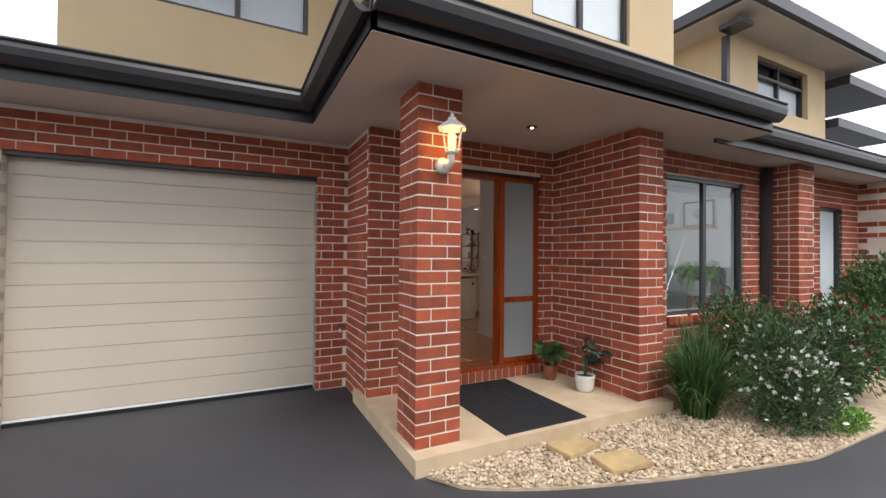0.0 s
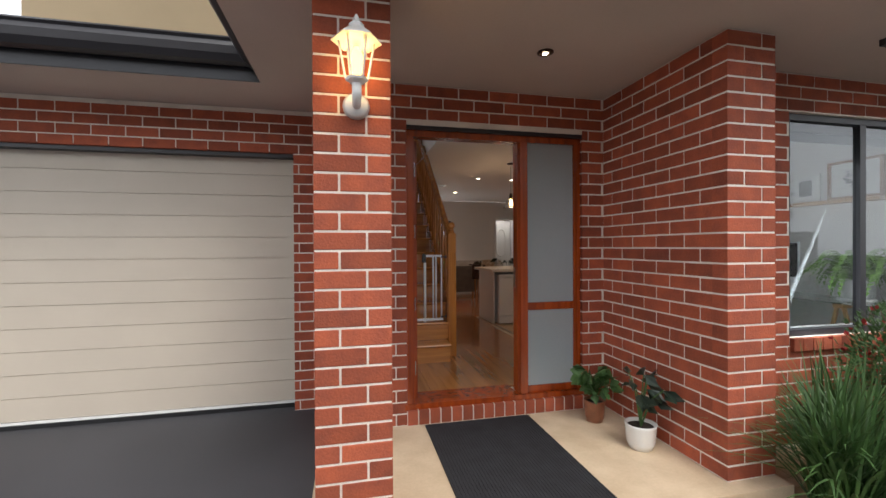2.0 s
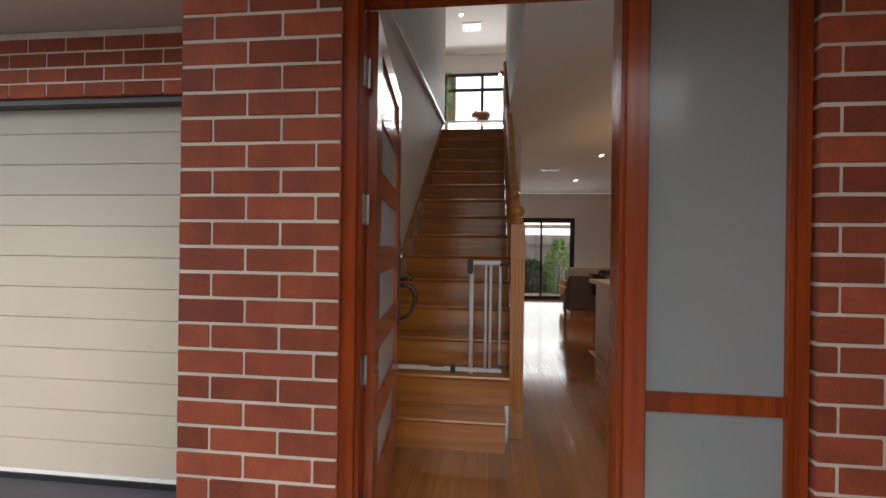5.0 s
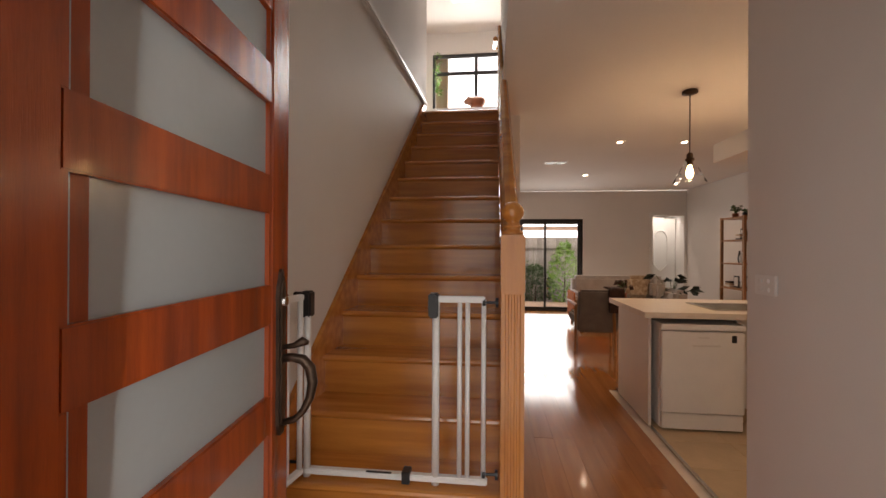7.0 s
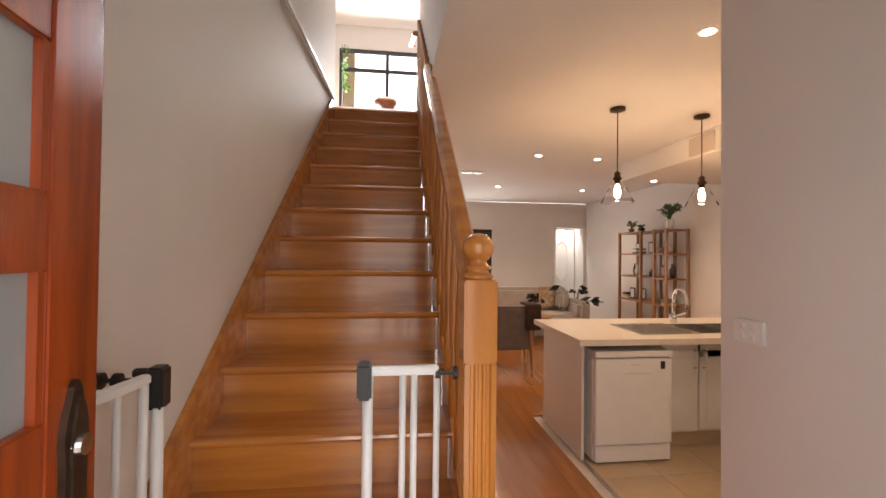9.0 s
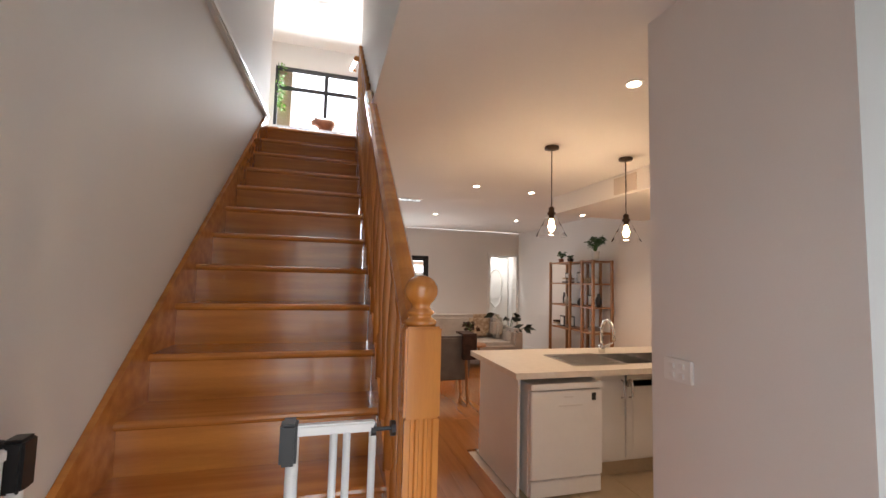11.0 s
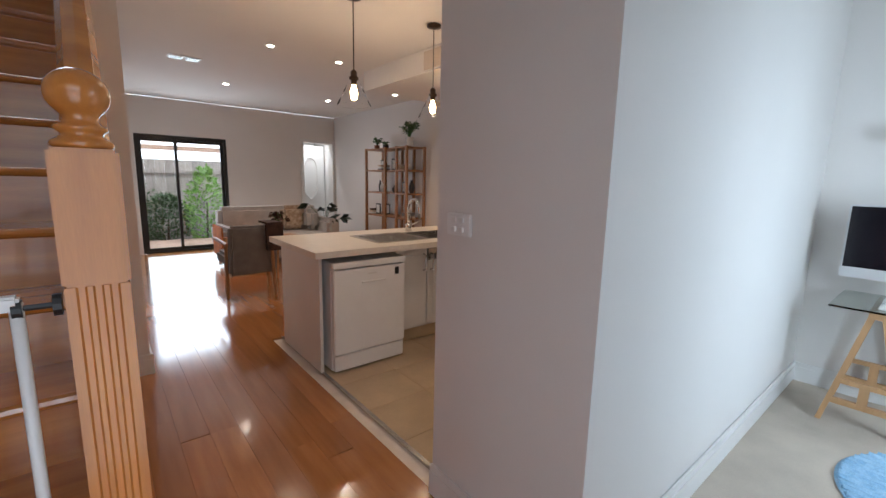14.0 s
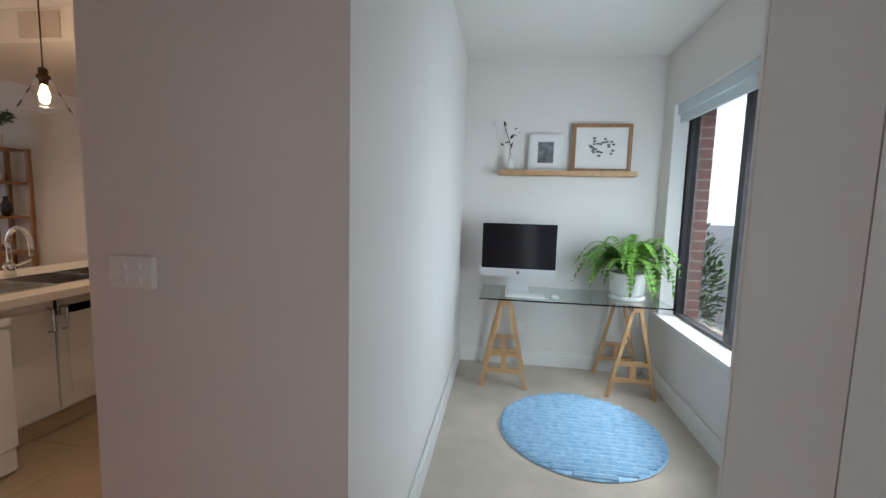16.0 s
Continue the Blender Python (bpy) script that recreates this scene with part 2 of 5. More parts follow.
def leaves(name, mat, parent, spots, size, seed, label="", narrow=0.45):
    """Many small folded leaves, one mesh. spots: (place, outward direction)."""
    rng = random.Random(seed)
    verts, faces = [], []
    for p, d in spots:
        p, d = Vector(p), Vector(d).normalized()
        d = (d + 0.7 * Vector((rng.uniform(-1, 1), rng.uniform(-1, 1), rng.uniform(-0.7, 0.9)))).normalized()
        s = d.cross(Vector((rng.uniform(-1, 1), rng.uniform(-1, 1), rng.uniform(-1, 1)))).normalized()
        n = d.cross(s)
        l = size * rng.uniform(0.6, 1.3)
        i = len(verts)
        verts += [p, p + d * l * 0.5 + s * l * narrow * 0.5 + n * l * 0.08, p + d * l, p + d * l * 0.5 - s * l * narrow * 0.5 + n * l * 0.08]
        faces += [(i, i + 1, i + 2), (i, i + 2, i + 3)]
    me = bpy.data.meshes.new(name)
    me.from_pydata(verts, [], faces)
    me.materials.append(mat)
    ob = new(name, me)
    ob.parent = parent
    ob.matrix_parent_inverse = parent.matrix_world.inverted()
    return tagged(ob, label)


def blades(name, mat, parent, base, count, length, spread, width, seed, droop=0.6, lift=1.0):
    """Arching strap leaves from one base."""
    rng = random.Random(seed)
    verts, faces = [], []
    for _ in range(count):
        a, l = rng.uniform(0, 2 * math.pi), length * rng.uniform(0.55, 1.1)
        out, w = spread * rng.uniform(0.2, 1), width * rng.uniform(0.7, 1.2)
        d, s = Vector((math.cos(a), math.sin(a), 0)), Vector((-math.sin(a), math.cos(a), 0))
        b = Vector(base) + Vector((rng.uniform(-1, 1), rng.uniform(-1, 1), 0)) * spread * 0.18
        first = len(verts)
        for k in range(7):
            u = k / 6
            p = b + d * out * u ** 1.5 + Vector((0, 0, lift * l * (u - droop * u * u * out / max(spread, 0.01))))
            ww = w * (1 - u) ** 0.6 * (0.5 + min(1, u * 3) * 0.5) + 0.0008
            verts += [p - s * ww / 2, p + s * ww / 2]
        for k in range(6):
            i = first + 2 * k
            faces.append((i, i + 1, i + 3, i + 2))
    me = bpy.data.meshes.new(name)
    me.from_pydata(verts, [], faces)
    me.materials.append(mat)
    ob = new(name, me)
    ob.parent = parent
    ob.matrix_parent_inverse = parent.matrix_world.inverted()
    return ob


# ---- large structure: outside ----
FZ, CZ, UZ, SO = 0.14, 2.61, 2.895, 2.494
GZ = -0.12
tagged(boxes("ground", ASPHALT, None, (-60, 60, -60, 60, GZ - 0.4, GZ)), "dark sealed concrete driveway ground", "ground", kind="structure")
structure("floor_porch", TRAV, (-2.22, 0.33, -1.30, -0.002, GZ - 0.05, 0.0), (-2.22, -2.17, -0.002, 0.26, GZ - 0.05, 0.0), label="cream stone porch slab with a raised edge", category="porch floor")

# plaster cores of the outer walls; bricks are laid on them further down
structure("wall_front", MORTAR, (-2.167, -1.617, -0.057, 0.19, GZ, SO), (-0.188, 0.002, -0.057, 0.06, GZ, SO), (0.002, 0.10, 0.004, 0.06, GZ, SO), (-1.617, -0.188, -0.057, 0.10, 2.20, SO), label="red brick entry wall with pale mortar")
structure("wall_return", MORTAR, (0.003, 0.10, -1.197, 0.003, GZ, SO), (0.10, 0.327, -1.197, -0.80, GZ, SO), label="red brick porch side wall ending in a pier")
structure("wall_study_window", MORTAR, (0.10, 0.95, -0.797, -0.62, GZ, SO), (2.42, 3.0, -0.797, -0.62, GZ, SO), (0.95, 2.42, -0.797, -0.62, 2.23, SO), (0.95, 2.42, -0.797, -0.62, GZ, 0.66), label="red brick wall under and around the window")
structure("wall_garage", MORTAR, (-2.49, -2.167, 0.753, 0.95, GZ, SO), (-4.93, -2.49, 0.753, 0.95, 2.135, SO), (-9, -4.93, 0.753, 0.95, GZ, SO), (-2.167, -1.985, 0.192, 0.95, GZ, SO), label="red brick garage wall beside a panel door")
structure("wall_neighbour", MORTAR, (2.983, 3.357, -1.137, -0.62, GZ, SO), (3.36, 4.40, -0.797, -0.62, GZ, SO), (5.1, 5.65, -0.797, -0.62, GZ, SO), (4.40, 5.1, -0.797, -0.62, 2.1, SO), (5.65, 5.9, -1.4, -0.62, GZ, SO), (5.9, 10, -1.4, -1.2, GZ, SO), label="red brick wall of the next house")
structure("wall_upper", RENDER, (-4.74, -4.0, 1.2, 1.4, SO, 5.7), (-2.54, -1.985, 1.2, 1.4, SO, 5.7), (-4.0, -2.54, 1.2, 1.4, SO, 3.82), (-4.0, -2.54, 1.2, 1.4, 5.1, 5.7),
          (-1.5, -0.57, -0.37, -0.17, 2.62, 5.7), (0.88, 1.69, -0.37, -0.17, 2.62, 5.7), (-0.57, 0.88, -0.37, -0.17, 2.62, 3.8), (-0.57, 0.88, -0.37, -0.17, 5.0, 5.7),
          (-1.6, -1.5, -0.17, 0.09, 2.62, 5.7), (-2.08, -1.6, 0.0, 0.09, 2.62, 5.7), (-2.08, -1.985, 0.09, 1.2, 2.62, 5.7), (1.49, 1.69, -0.17, 6.9, 2.62, 5.7), (-4.74, -4.54, 1.4, 8.7, SO, 5.7), (-4.74, -1.95, 8.5, 8.7, GZ, 5.7), (-4.54, -2.2, 6.92, 7.1, 2.9, 5.7), label="cream rendered upper storey wall")
structure("roof_upper", ROOFT, (-5.3, 2.2, -0.9, 9.0, 5.7, 5.85), label="dark tiled upper roof with eaves", category="roof")


def quad_gutter(parent, axis, a, b, at, face, z=2.50):
    """Fascia board and rolled gutter; face: the outward sign."""
    bm = bmesh.new()
    s = face
    extrude(bm, [(at, z), (at - s * 0.03, z), (at - s * 0.03, z + 0.17), (at, z + 0.17)], axis, a, b)
    part("fascia", bm, CHARCOAL, parent)
    bm = bmesh.new()
    prof = [(0.004, 0.10), (0.05, 0.085), (0.085, 0.10), (0.115, 0.14), (0.125, 0.19), (0.115, 0.225), (0.13, 0.24), (0.12, 0.255), (0.10, 0.245), (0.095, 0.13), (0.02, 0.11), (0.004, 0.25)]
    extrude(bm, [(at + s * u, z + v) for u, v in prof], axis, a, b)
    part("gutter", bm, CHARCOAL, parent)


eaves = thing("porch_roof", -0.7, -0.8, SO, "porch roof with charcoal gutters and plain soffit", "roof", kind="structure")
boxes("soffit", SOFFIT, eaves, (-2.64, 1.30, -1.64, -0.795, SO + 0.004, SO + 0.03), (-2.64, 0.10, -0.795, 0.10, SO + 0.004, SO + 0.03), (-2.64, -1.96, 0.10, 0.95, SO + 0.004, SO + 0.03), (-9, -2.64, 0.16, 0.95, SO + 0.004, SO + 0.03), (1.30, 9.5, -1.28, -0.63, SO + 0.004, SO + 0.03))
quad_gutter(eaves, "x", -2.64, 1.30, -1.64, -1)
quad_gutter(eaves, "y", -1.64, 0.15, -2.64, -1)
quad_gutter(eaves, "x", -9.0, -2.64, 0.15, -1)
quad_gutter(eaves, "x", 1.0, 10.0, -1.30, -1, 2.46)
bm = bmesh.new()
for outline, axis, a, b in (([(-1.64, 2.70), (-0.2, 3.02), (-0.2, 2.66), (-0.7, 2.64), (-1.6, 2.6)], "x", -2.6, 1.3), ([(0.12, 2.70), (1.25, 2.93), (1.25, 2.6), (0.14, 2.6)], "x", -9, -2.3), ([(-1.3, 2.66), (0.9, 3.1), (0.9, 2.66), (-0.7, 2.64), (-1.28, 2.6)], "x", 1.3, 10)):
    extrude(bm, outline, axis, a, b)
part("roof_tiles", bm, ROOFT, eaves)
for i in range(4):
    for k in range(26):
        if i == 3 and k > 9:
            continue
        x0 = -2.9 - 0.25 * k - 0.12 * (i % 2)
        boxes("tile", ROOFT, eaves, (x0 - 0.245, x0, 0.10 + 0.28 * i, 0.40 + 0.28 * i, 2.712 + 0.057 * i, 2.752 + 0.057 * i), bevel=0)


def window(name, x0, x1, y, z0, z1, cols, rows, label, depth=0.06, mat=CHARCOAL, split=None, glazing=CLEAR):
    w = thing(name, (x0 + x1) / 2, y, z0, label, "window", kind="structure")
    t = 0.045
    boxes("window_frame", mat, w, (x0, x0 + t, y, y + depth, z0, z1), (x1 - t, x1, y, y + depth, z0, z1), (x0 + t, x1 - t, y, y + depth, z0, z0 + t), (x0 + t, x1 - t, y, y + depth, z1 - t, z1))
    xs = [x0 + t + (x1 - x0 - 2 * t) * i / cols for i in range(cols + 1)]
    zs = split or [z0 + t + (z1 - z0 - 2 * t) * i / rows for i in range(rows + 1)]
    for x in xs[1:-1]:
        boxes("mullion", mat, w, (x - 0.028, x + 0.028, y + 0.004, y + depth - 0.004, z0 + t, z1 - t))
    for z in zs[1:-1]:
        boxes("transom", mat, w, (x0 + t, x1 - t, y + 0.008, y + depth - 0.008, z - 0.025, z + 0.025))
    for i in range(cols):
        for k in range(rows):
            pane = boxes("pane", glazing, w, (xs[i], xs[i + 1], y + depth / 2 - 0.003, y + depth / 2 + 0.003, zs[k], zs[k + 1]))
            pane.visible_shadow = False
    return w


window("window_1", 0.95, 2.42, -0.77, 0.66, 2.23, 2, 1, "charcoal framed two-pane sliding window of the study", glazing=TINTED)
window("window_2", -4.0, -2.54, 1.24, 3.82, 5.1, 2, 1, "charcoal framed upper window with pale blind")
window("window_3", -0.57, 0.88, -0.33, 3.8, 5.0, 2, 1, "charcoal framed upper window with pale blind")
BLIND = material("pale blind", (0.62, 0.68, 0.72), 0.8, vary=0.03)
for x0, x1, y in ((-4.0, -2.54, 1.32), (-0.57, 0.88, -0.25)):
    z = 3.82 if y > 0 else 3.8
    tagged(boxes("roller_blind", BLIND, None, (x0, x1, y, y + 0.01, z, z + 1.28)), "pale roller blind drawn behind upper glass", "blind")

# next house, upper storey
nh = thing("neighbour_house", 6.8, 0.8, SO, "cream rendered upper storey of the next townhouse", "house")
boxes("wall", RENDER, nh, (4.95, 6.0, 0.8, 5, 2.9, 5.6), (8.0, 8.8, 0.8, 5, 2.9, 5.6), (6.0, 8.0, 0.8, 5, 2.9, 4.35), (6.0, 8.0, 0.8, 5, 5.35, 5.6), (6.0, 8.0, 1.1, 5, 4.35, 5.35))
boxes("soffit", SOFFIT, nh, (4.3, 9.5, 0.1, 5.5, 5.6, 5.63))
boxes("roof", CHARCOAL, nh, (4.2, 9.6, 0.0, 5.6, 5.634, 5.85))
boxes("roof", CHARCOAL, nh, (8.9, 11.4, 0.4, 5.6, 5.2, 5.4), (8.9, 11.8, 0.6, 5.6, 4.3, 4.5))
boxes("window_frame", CHARCOAL, nh, (6.0, 6.07, 0.9, 0.97, 4.35, 5.35), (7.93, 8.0, 0.9, 0.97, 4.35, 5.35), (6.97, 7.03, 0.9, 0.97, 4.35, 5.35), (6.07, 6.97, 0.9, 0.97, 4.35, 4.41), (7.03, 7.93, 0.9, 0.97, 4.35, 4.41), (6.07, 7.93, 0.88, 0.96, 4.98, 5.04), (6.07, 7.93, 0.91, 0.97, 5.29, 5.35))
boxes("pane", BLIND, nh, (6.07, 7.93, 0.985, 1.0, 4.4, 4.98))
boxes("pane", SCREEN, nh, (6.07, 7.93, 0.985, 1.0, 5.04, 5.3))
boxes("downpipe", CHARCOAL, nh, (4.78, 4.88, 0.7, 0.8, 2.9, 5.4), (4.5, 4.88, 0.3, 0.69, 5.4, 5.48))
nb = thing("neighbour_door", 4.75, -0.72, GZ, "pale grey glazed neighbour door in charcoal frame", "door")
boxes("frame", CHARCOAL, nb, (4.40, 4.47, -0.76, -0.66, GZ, 2.1), (5.03, 5.1, -0.76, -0.66, GZ, 2.1), (4.47, 5.03, -0.76, -0.66, 2.03, 2.1))
boxes("leaf", BLIND, nb, (4.47, 5.03, -0.72, -0.68, GZ + 0.02, 2.03))
dp = thing("downpipe", 2.85, -0.86, GZ, "charcoal square downpipe on the brick wall", "downpipe")
boxes("pipe", CHARCOAL, dp, (2.78, 2.90, -0.90, -0.805, GZ, 2.46), bevel=0.01)
for z in (0.5, 1.6):
    boxes("bracket", CHARCOAL, dp, (2.76, 2.92, -0.905, -0.80, z, z + 0.03))

# garage door
gd = thing("garage_door", -3.7, 0.86, GZ, "beige ribbed sectional garage door, closed", "garage door")
for i in range(12):
    z0 = -0.06 + i * 0.1825
    boxes("panel", GARAGE, gd, (-4.93, -2.50, 0.862, 0.90, z0, z0 + 0.1800), bevel=0.003)
boxes("backing", GARAGE, gd, (-4.93, -2.50, 0.885, 0.905, -0.06, 2.13))
boxes("bottom_rail", WHITEMETAL, gd, (-4.93, -2.50, 0.858, 0.90, -0.085, -0.064))
boxes("rubber_seal", BLACK, gd, (-4.93, -2.50, 0.85, 0.90, GZ, -0.086))
boxes("head", CHARCOAL, gd, (-4.93, -2.49, 0.775, 0.86, 2.09, 2.132))

# boundary across the driveway
fence = thing("boundary_fence", 0, -9, GZ, "weathered grey paling fence across the driveway", "fence")
for i in range(110):
    boxes("paling", PALING, fence, (-9 + i * 0.2, -8.81 + i * 0.2, -9.02, -9.0, GZ, 1.72 + 0.015 * (i % 3)))
hedge = thing("hedge", 2, -10, GZ, "dense green trees behind the boundary fence", "hedge", kind="stuff")
rng = random.Random(4)
leaves("foliage", LEAF, hedge, [((rng.uniform(-9, 12), -10 + rng.uniform(-1, 1), rng.uniform(0.3, 3.0 + math.sin(i * 0.37) * 0.5)), (0, 1, 0.3)) for i in range(9000)], 0.28, 5)

opp = thing("opposite_house", 2, -14, GZ, "cream rendered house across the driveway with dark roof", "house")
boxes("wall", RENDER, opp, (-10, 16, -18, -14, GZ, 4.6))
bm = bmesh.new()
extrude(bm, [(-13.4, 4.62), (-13.4, 4.78), (-16, 6.4), (-18.6, 4.78), (-18.6, 4.62)], "x", -10.6, 16.6)
part("roof", bm, ROOFT, opp)
boxes("gutter", CHARCOAL, opp, (-10.6, 16.6, -13.4, -13.28, 4.6, 4.75))
for x in (-6.5, -1.5, 3.5, 8.5):
    wf = boxes("window", CHARCOAL, opp, (x, x + 0.06, -14.0, -13.94, 2.9, 4.1), (x + 1.74, x + 1.8, -14.0, -13.94, 2.9, 4.1), (x + 0.06, x + 1.74, -14.0, -13.94, 2.9, 2.96), (x + 0.06, x + 1.74, -14.0, -13.94, 4.04, 4.1))
    boxes("pane", SCREEN, wf, (x + 0.06, x + 1.74, -13.995, -13.97, 2.96, 4.04))

# ---- large structure: inside ----
structure("floor", MORTAR, (-1.95, 3.0, 0.19, 8.7, 0.0, FZ - 0.018), (-1.62, 0.10, 0.10, 0.19, 0.0, FZ - 0.018), (0.10, 3.0, -0.62, 0.19, 0.0, FZ - 0.018), label="floor slab under the rooms", category="floor")
structure("floor_carpet", CARPET, (0.117, 2.60, -0.60, 0.91, FZ - 0.018, FZ + 0.004), (0.03, 0.117, 0.07, 0.91, FZ - 0.018, FZ + 0.004), label="beige cut pile carpet in the study", category="carpet")
def stair_side(y):
    """The inner face of the stair wall's timber string at a depth."""
    return -1.832 + 0.045 * (y - 1.909)


def wall_slab(bm, y0, y1, z0, z1, inner=-0.024, outer=-1.98):
    extrude(bm, [(outer, y0), (stair_side(y0) + inner, y0), (stair_side(y1) + inner, y1), (outer, y1)], "z", z0, z1)


bm = bmesh.new()
wall_slab(bm, 0.212, 4.3, FZ - 0.1, 5.1)
wall_slab(bm, 4.3, 6.92, FZ - 0.1, UZ - 0.06)
tagged(part("wall_hall", bm, WALL), "white painted stair wall", "wall", kind="structure")
structure("wall_partition", WALL, (0.03, 2.60, 0.91, 1.58, FZ - 0.1, CZ), label="white painted partition with a light switch")
structure("wall_study_end", WALL, (2.60, 3.0, -0.62, 1.58, FZ - 0.1, CZ), label="white painted study end wall")
structure("wall_study_front", WALL, (0.115, 0.95, -0.618, -0.60, FZ - 0.1, CZ), (2.42, 2.6, -0.618, -0.60, FZ - 0.1, CZ), (0.95, 2.42, -0.618, -0.60, 2.20, CZ), (0.95, 2.42, -0.618, -0.60, FZ - 0.1, 0.68), label="white painted study window wall")
structure("wall_entry_inside", WALL, (-1.93, -1.619, 0.192, 0.21, FZ - 0.1, 2.9), (-0.19, 0.10, 0.062, 0.07, FZ - 0.1, CZ), (-1.93, -0.145, 0.102, 0.12, 2.20, 2.95), (-0.145, 0.115, 0.102, 0.12, 2.52, CZ), (0.102, 0.115, -0.60, 0.07, FZ - 0.1, CZ), label="white painted inner entry wall")
structure("wall_living_right", WALL, (2.85, 3.0, 1.58, 8.5, FZ - 0.1, CZ), label="white painted living room side wall")
structure("wall_back", WALL, (-0.93, -0.45, 8.5, 8.7, FZ - 0.1, CZ), (0.85, 2.20, 8.5, 8.7, FZ - 0.1, CZ), (2.80, 3.0, 8.5, 8.7, FZ - 0.1, CZ), (-0.45, 0.85, 8.5, 8.7, 2.04, CZ), (2.20, 2.80, 8.5, 8.7, 2.10, CZ), label="white painted back wall with openings")
structure("wall_living_left", WALL, (-0.93, -0.77, 3.52, 8.5, FZ - 0.1, CZ), label="white painted wall beside the stairs")
structure("wall_upper_stair", WALL, (-0.93, -0.86, 0.12, 4.3, CZ + 0.02, 5.1), (-2.3, 0.2, 6.80, 6.92, UZ, 3.55), (-2.3, 0.2, 6.80, 6.92, 4.74, 5.1), (-2.3, -2.03, 6.80, 6.92, 3.55, 4.74), (-0.54, 0.2, 6.80, 6.92, 3.55, 4.74), (-2.4, -2.3, 4.2, 6.92, UZ, 5.1), (0.2, 0.3, 4.2, 6.92, UZ, 5.1), (-2.3, -1.95, 4.2, 4.3, UZ, 5.1), (-0.86, 0.2, 4.2, 4.3, UZ, 5.1), (-1.93, -0.93, 0.12, 0.15, 2.95, 5.1), label="white painted upper stairwell wall")
structure("ceiling", CEIL, (-0.86, 2.99, -0.61, 8.49, CZ, CZ + 0.02), (-0.95, -0.86, 0.07, 3.52, CZ, CZ + 0.02), label="white plaster ceiling", category="ceiling")
structure("ceiling_upper", CEIL, (-2.4, 0.3, 0.10, 6.92, 5.1, 5.2), label="white upper landing ceiling", category="ceiling")
structure("ceiling_bulkhead", CEIL, (1.5, 2.85, 1.58, 4.8, 2.40, CZ - 0.002), label="lowered plaster bulkhead over the kitchen", category="bulkhead")
structure("floor_landing", OAK, (-1.76, -0.93, 4.20, 6.8, 2.64, UZ - 0.002), (-2.3, -1.76, 4.3, 6.8, 2.85, UZ - 0.002), (-0.93, 0.2, 4.3, 6.8, 2.64, UZ - 0.002), label="varnished timber upper landing", category="floor")
bm = bmesh.new()
for z0, z1, out in ((2.94, 2.955, 0.004), (2.955, 2.985, 0.012), (2.985, 3.0, 0.006)):
    y0, y1 = 0.24, 4.18
    extrude(bm, [(stair_side(y0) - 0.024, y0), (stair_side(y0) + out, y0), (stair_side(y1) + out, y1), (stair_side(y1) - 0.024, y1)], "z", z0, z1)
tagged(part("trim_stair_wall", bm, GLOSS), "white moulded wall trim along the stairwell", "trim", kind="structure")
structure("bath_room", WALL, (2.0, 3.0, 9.9, 10, 0, CZ), (1.9, 2.0, 8.7, 10, 0, CZ), (3.0, 3.1, 8.7, 10, 0, CZ), (2.0, 3.0, 8.7, 9.9, CZ, CZ + 0.02), (2.0, 3.0, 8.7, 9.9, 0.0, FZ), label="pale bathroom beyond the open doorway")


def baseboard(*runs):
    for x0, x1, y0, y1 in runs:
        structure("baseboard", GLOSS, (x0, x1, y0, y1, FZ - 0.015, FZ + 0.10), (x0 + (0.004 if x1 - x0 < 0.05 else 0), x1 - (0.004 if x1 - x0 < 0.05 else 0), y0 + (0.004 if y1 - y0 < 0.05 else 0), y1 - (0.004 if y1 - y0 < 0.05 else 0), FZ + 0.10, FZ + 0.13), label="white moulded skirting board", category="baseboard")


baseboard((0.012, 0.03, 0.91, 1.58), (0.03, 2.6, 0.892, 0.91), (2.582, 2.6, -0.60, 0.892), (0.133, 2.582, -0.60, -0.582), (-0.77, -0.752, 3.52, 8.48), (-0.93, -0.752, 3.502, 3.52), (0.9, 2.15, 8.482, 8.5), (2.832, 2.85, 3.7, 8.48), (0.115, 0.133, -0.58, 0.05))
structure("trim_bath_door", GLOSS, (2.14, 2.20, 8.48, 8.5, FZ, 2.16), (2.80, 2.85, 8.48, 8.5, FZ, 2.16), (2.20, 2.80, 8.48, 8.5, 2.10, 2.16), label="white bathroom door architrave", category="trim")
structure("window_sill", GLOSS, (0.92, 2.45, -0.64, -0.57, 0.655, 0.685), (0.95, 2.42, -0.71, -0.64, 0.661, 0.683), (2.402, 2.42, -0.70, -0.60, 0.685, 2.2), (0.95, 0.968, -0.70, -0.60, 0.685, 2.2), label="white timber window sill and reveal", category="sill")
tagged(boxes("roller_blind", BLIND, None, (0.97, 2.40, -0.66, -0.64, 2.07, 2.17), (0.97, 2.40, -0.69, -0.62, 2.13, 2.2)), "raised white roller blind above the window", "blind")
window("window_4", -2.03, -0.54, 6.82, 3.55, 4.74, 2, 2, "charcoal framed landing window with bright sky", split=[3.59, 4.42, 4.70])

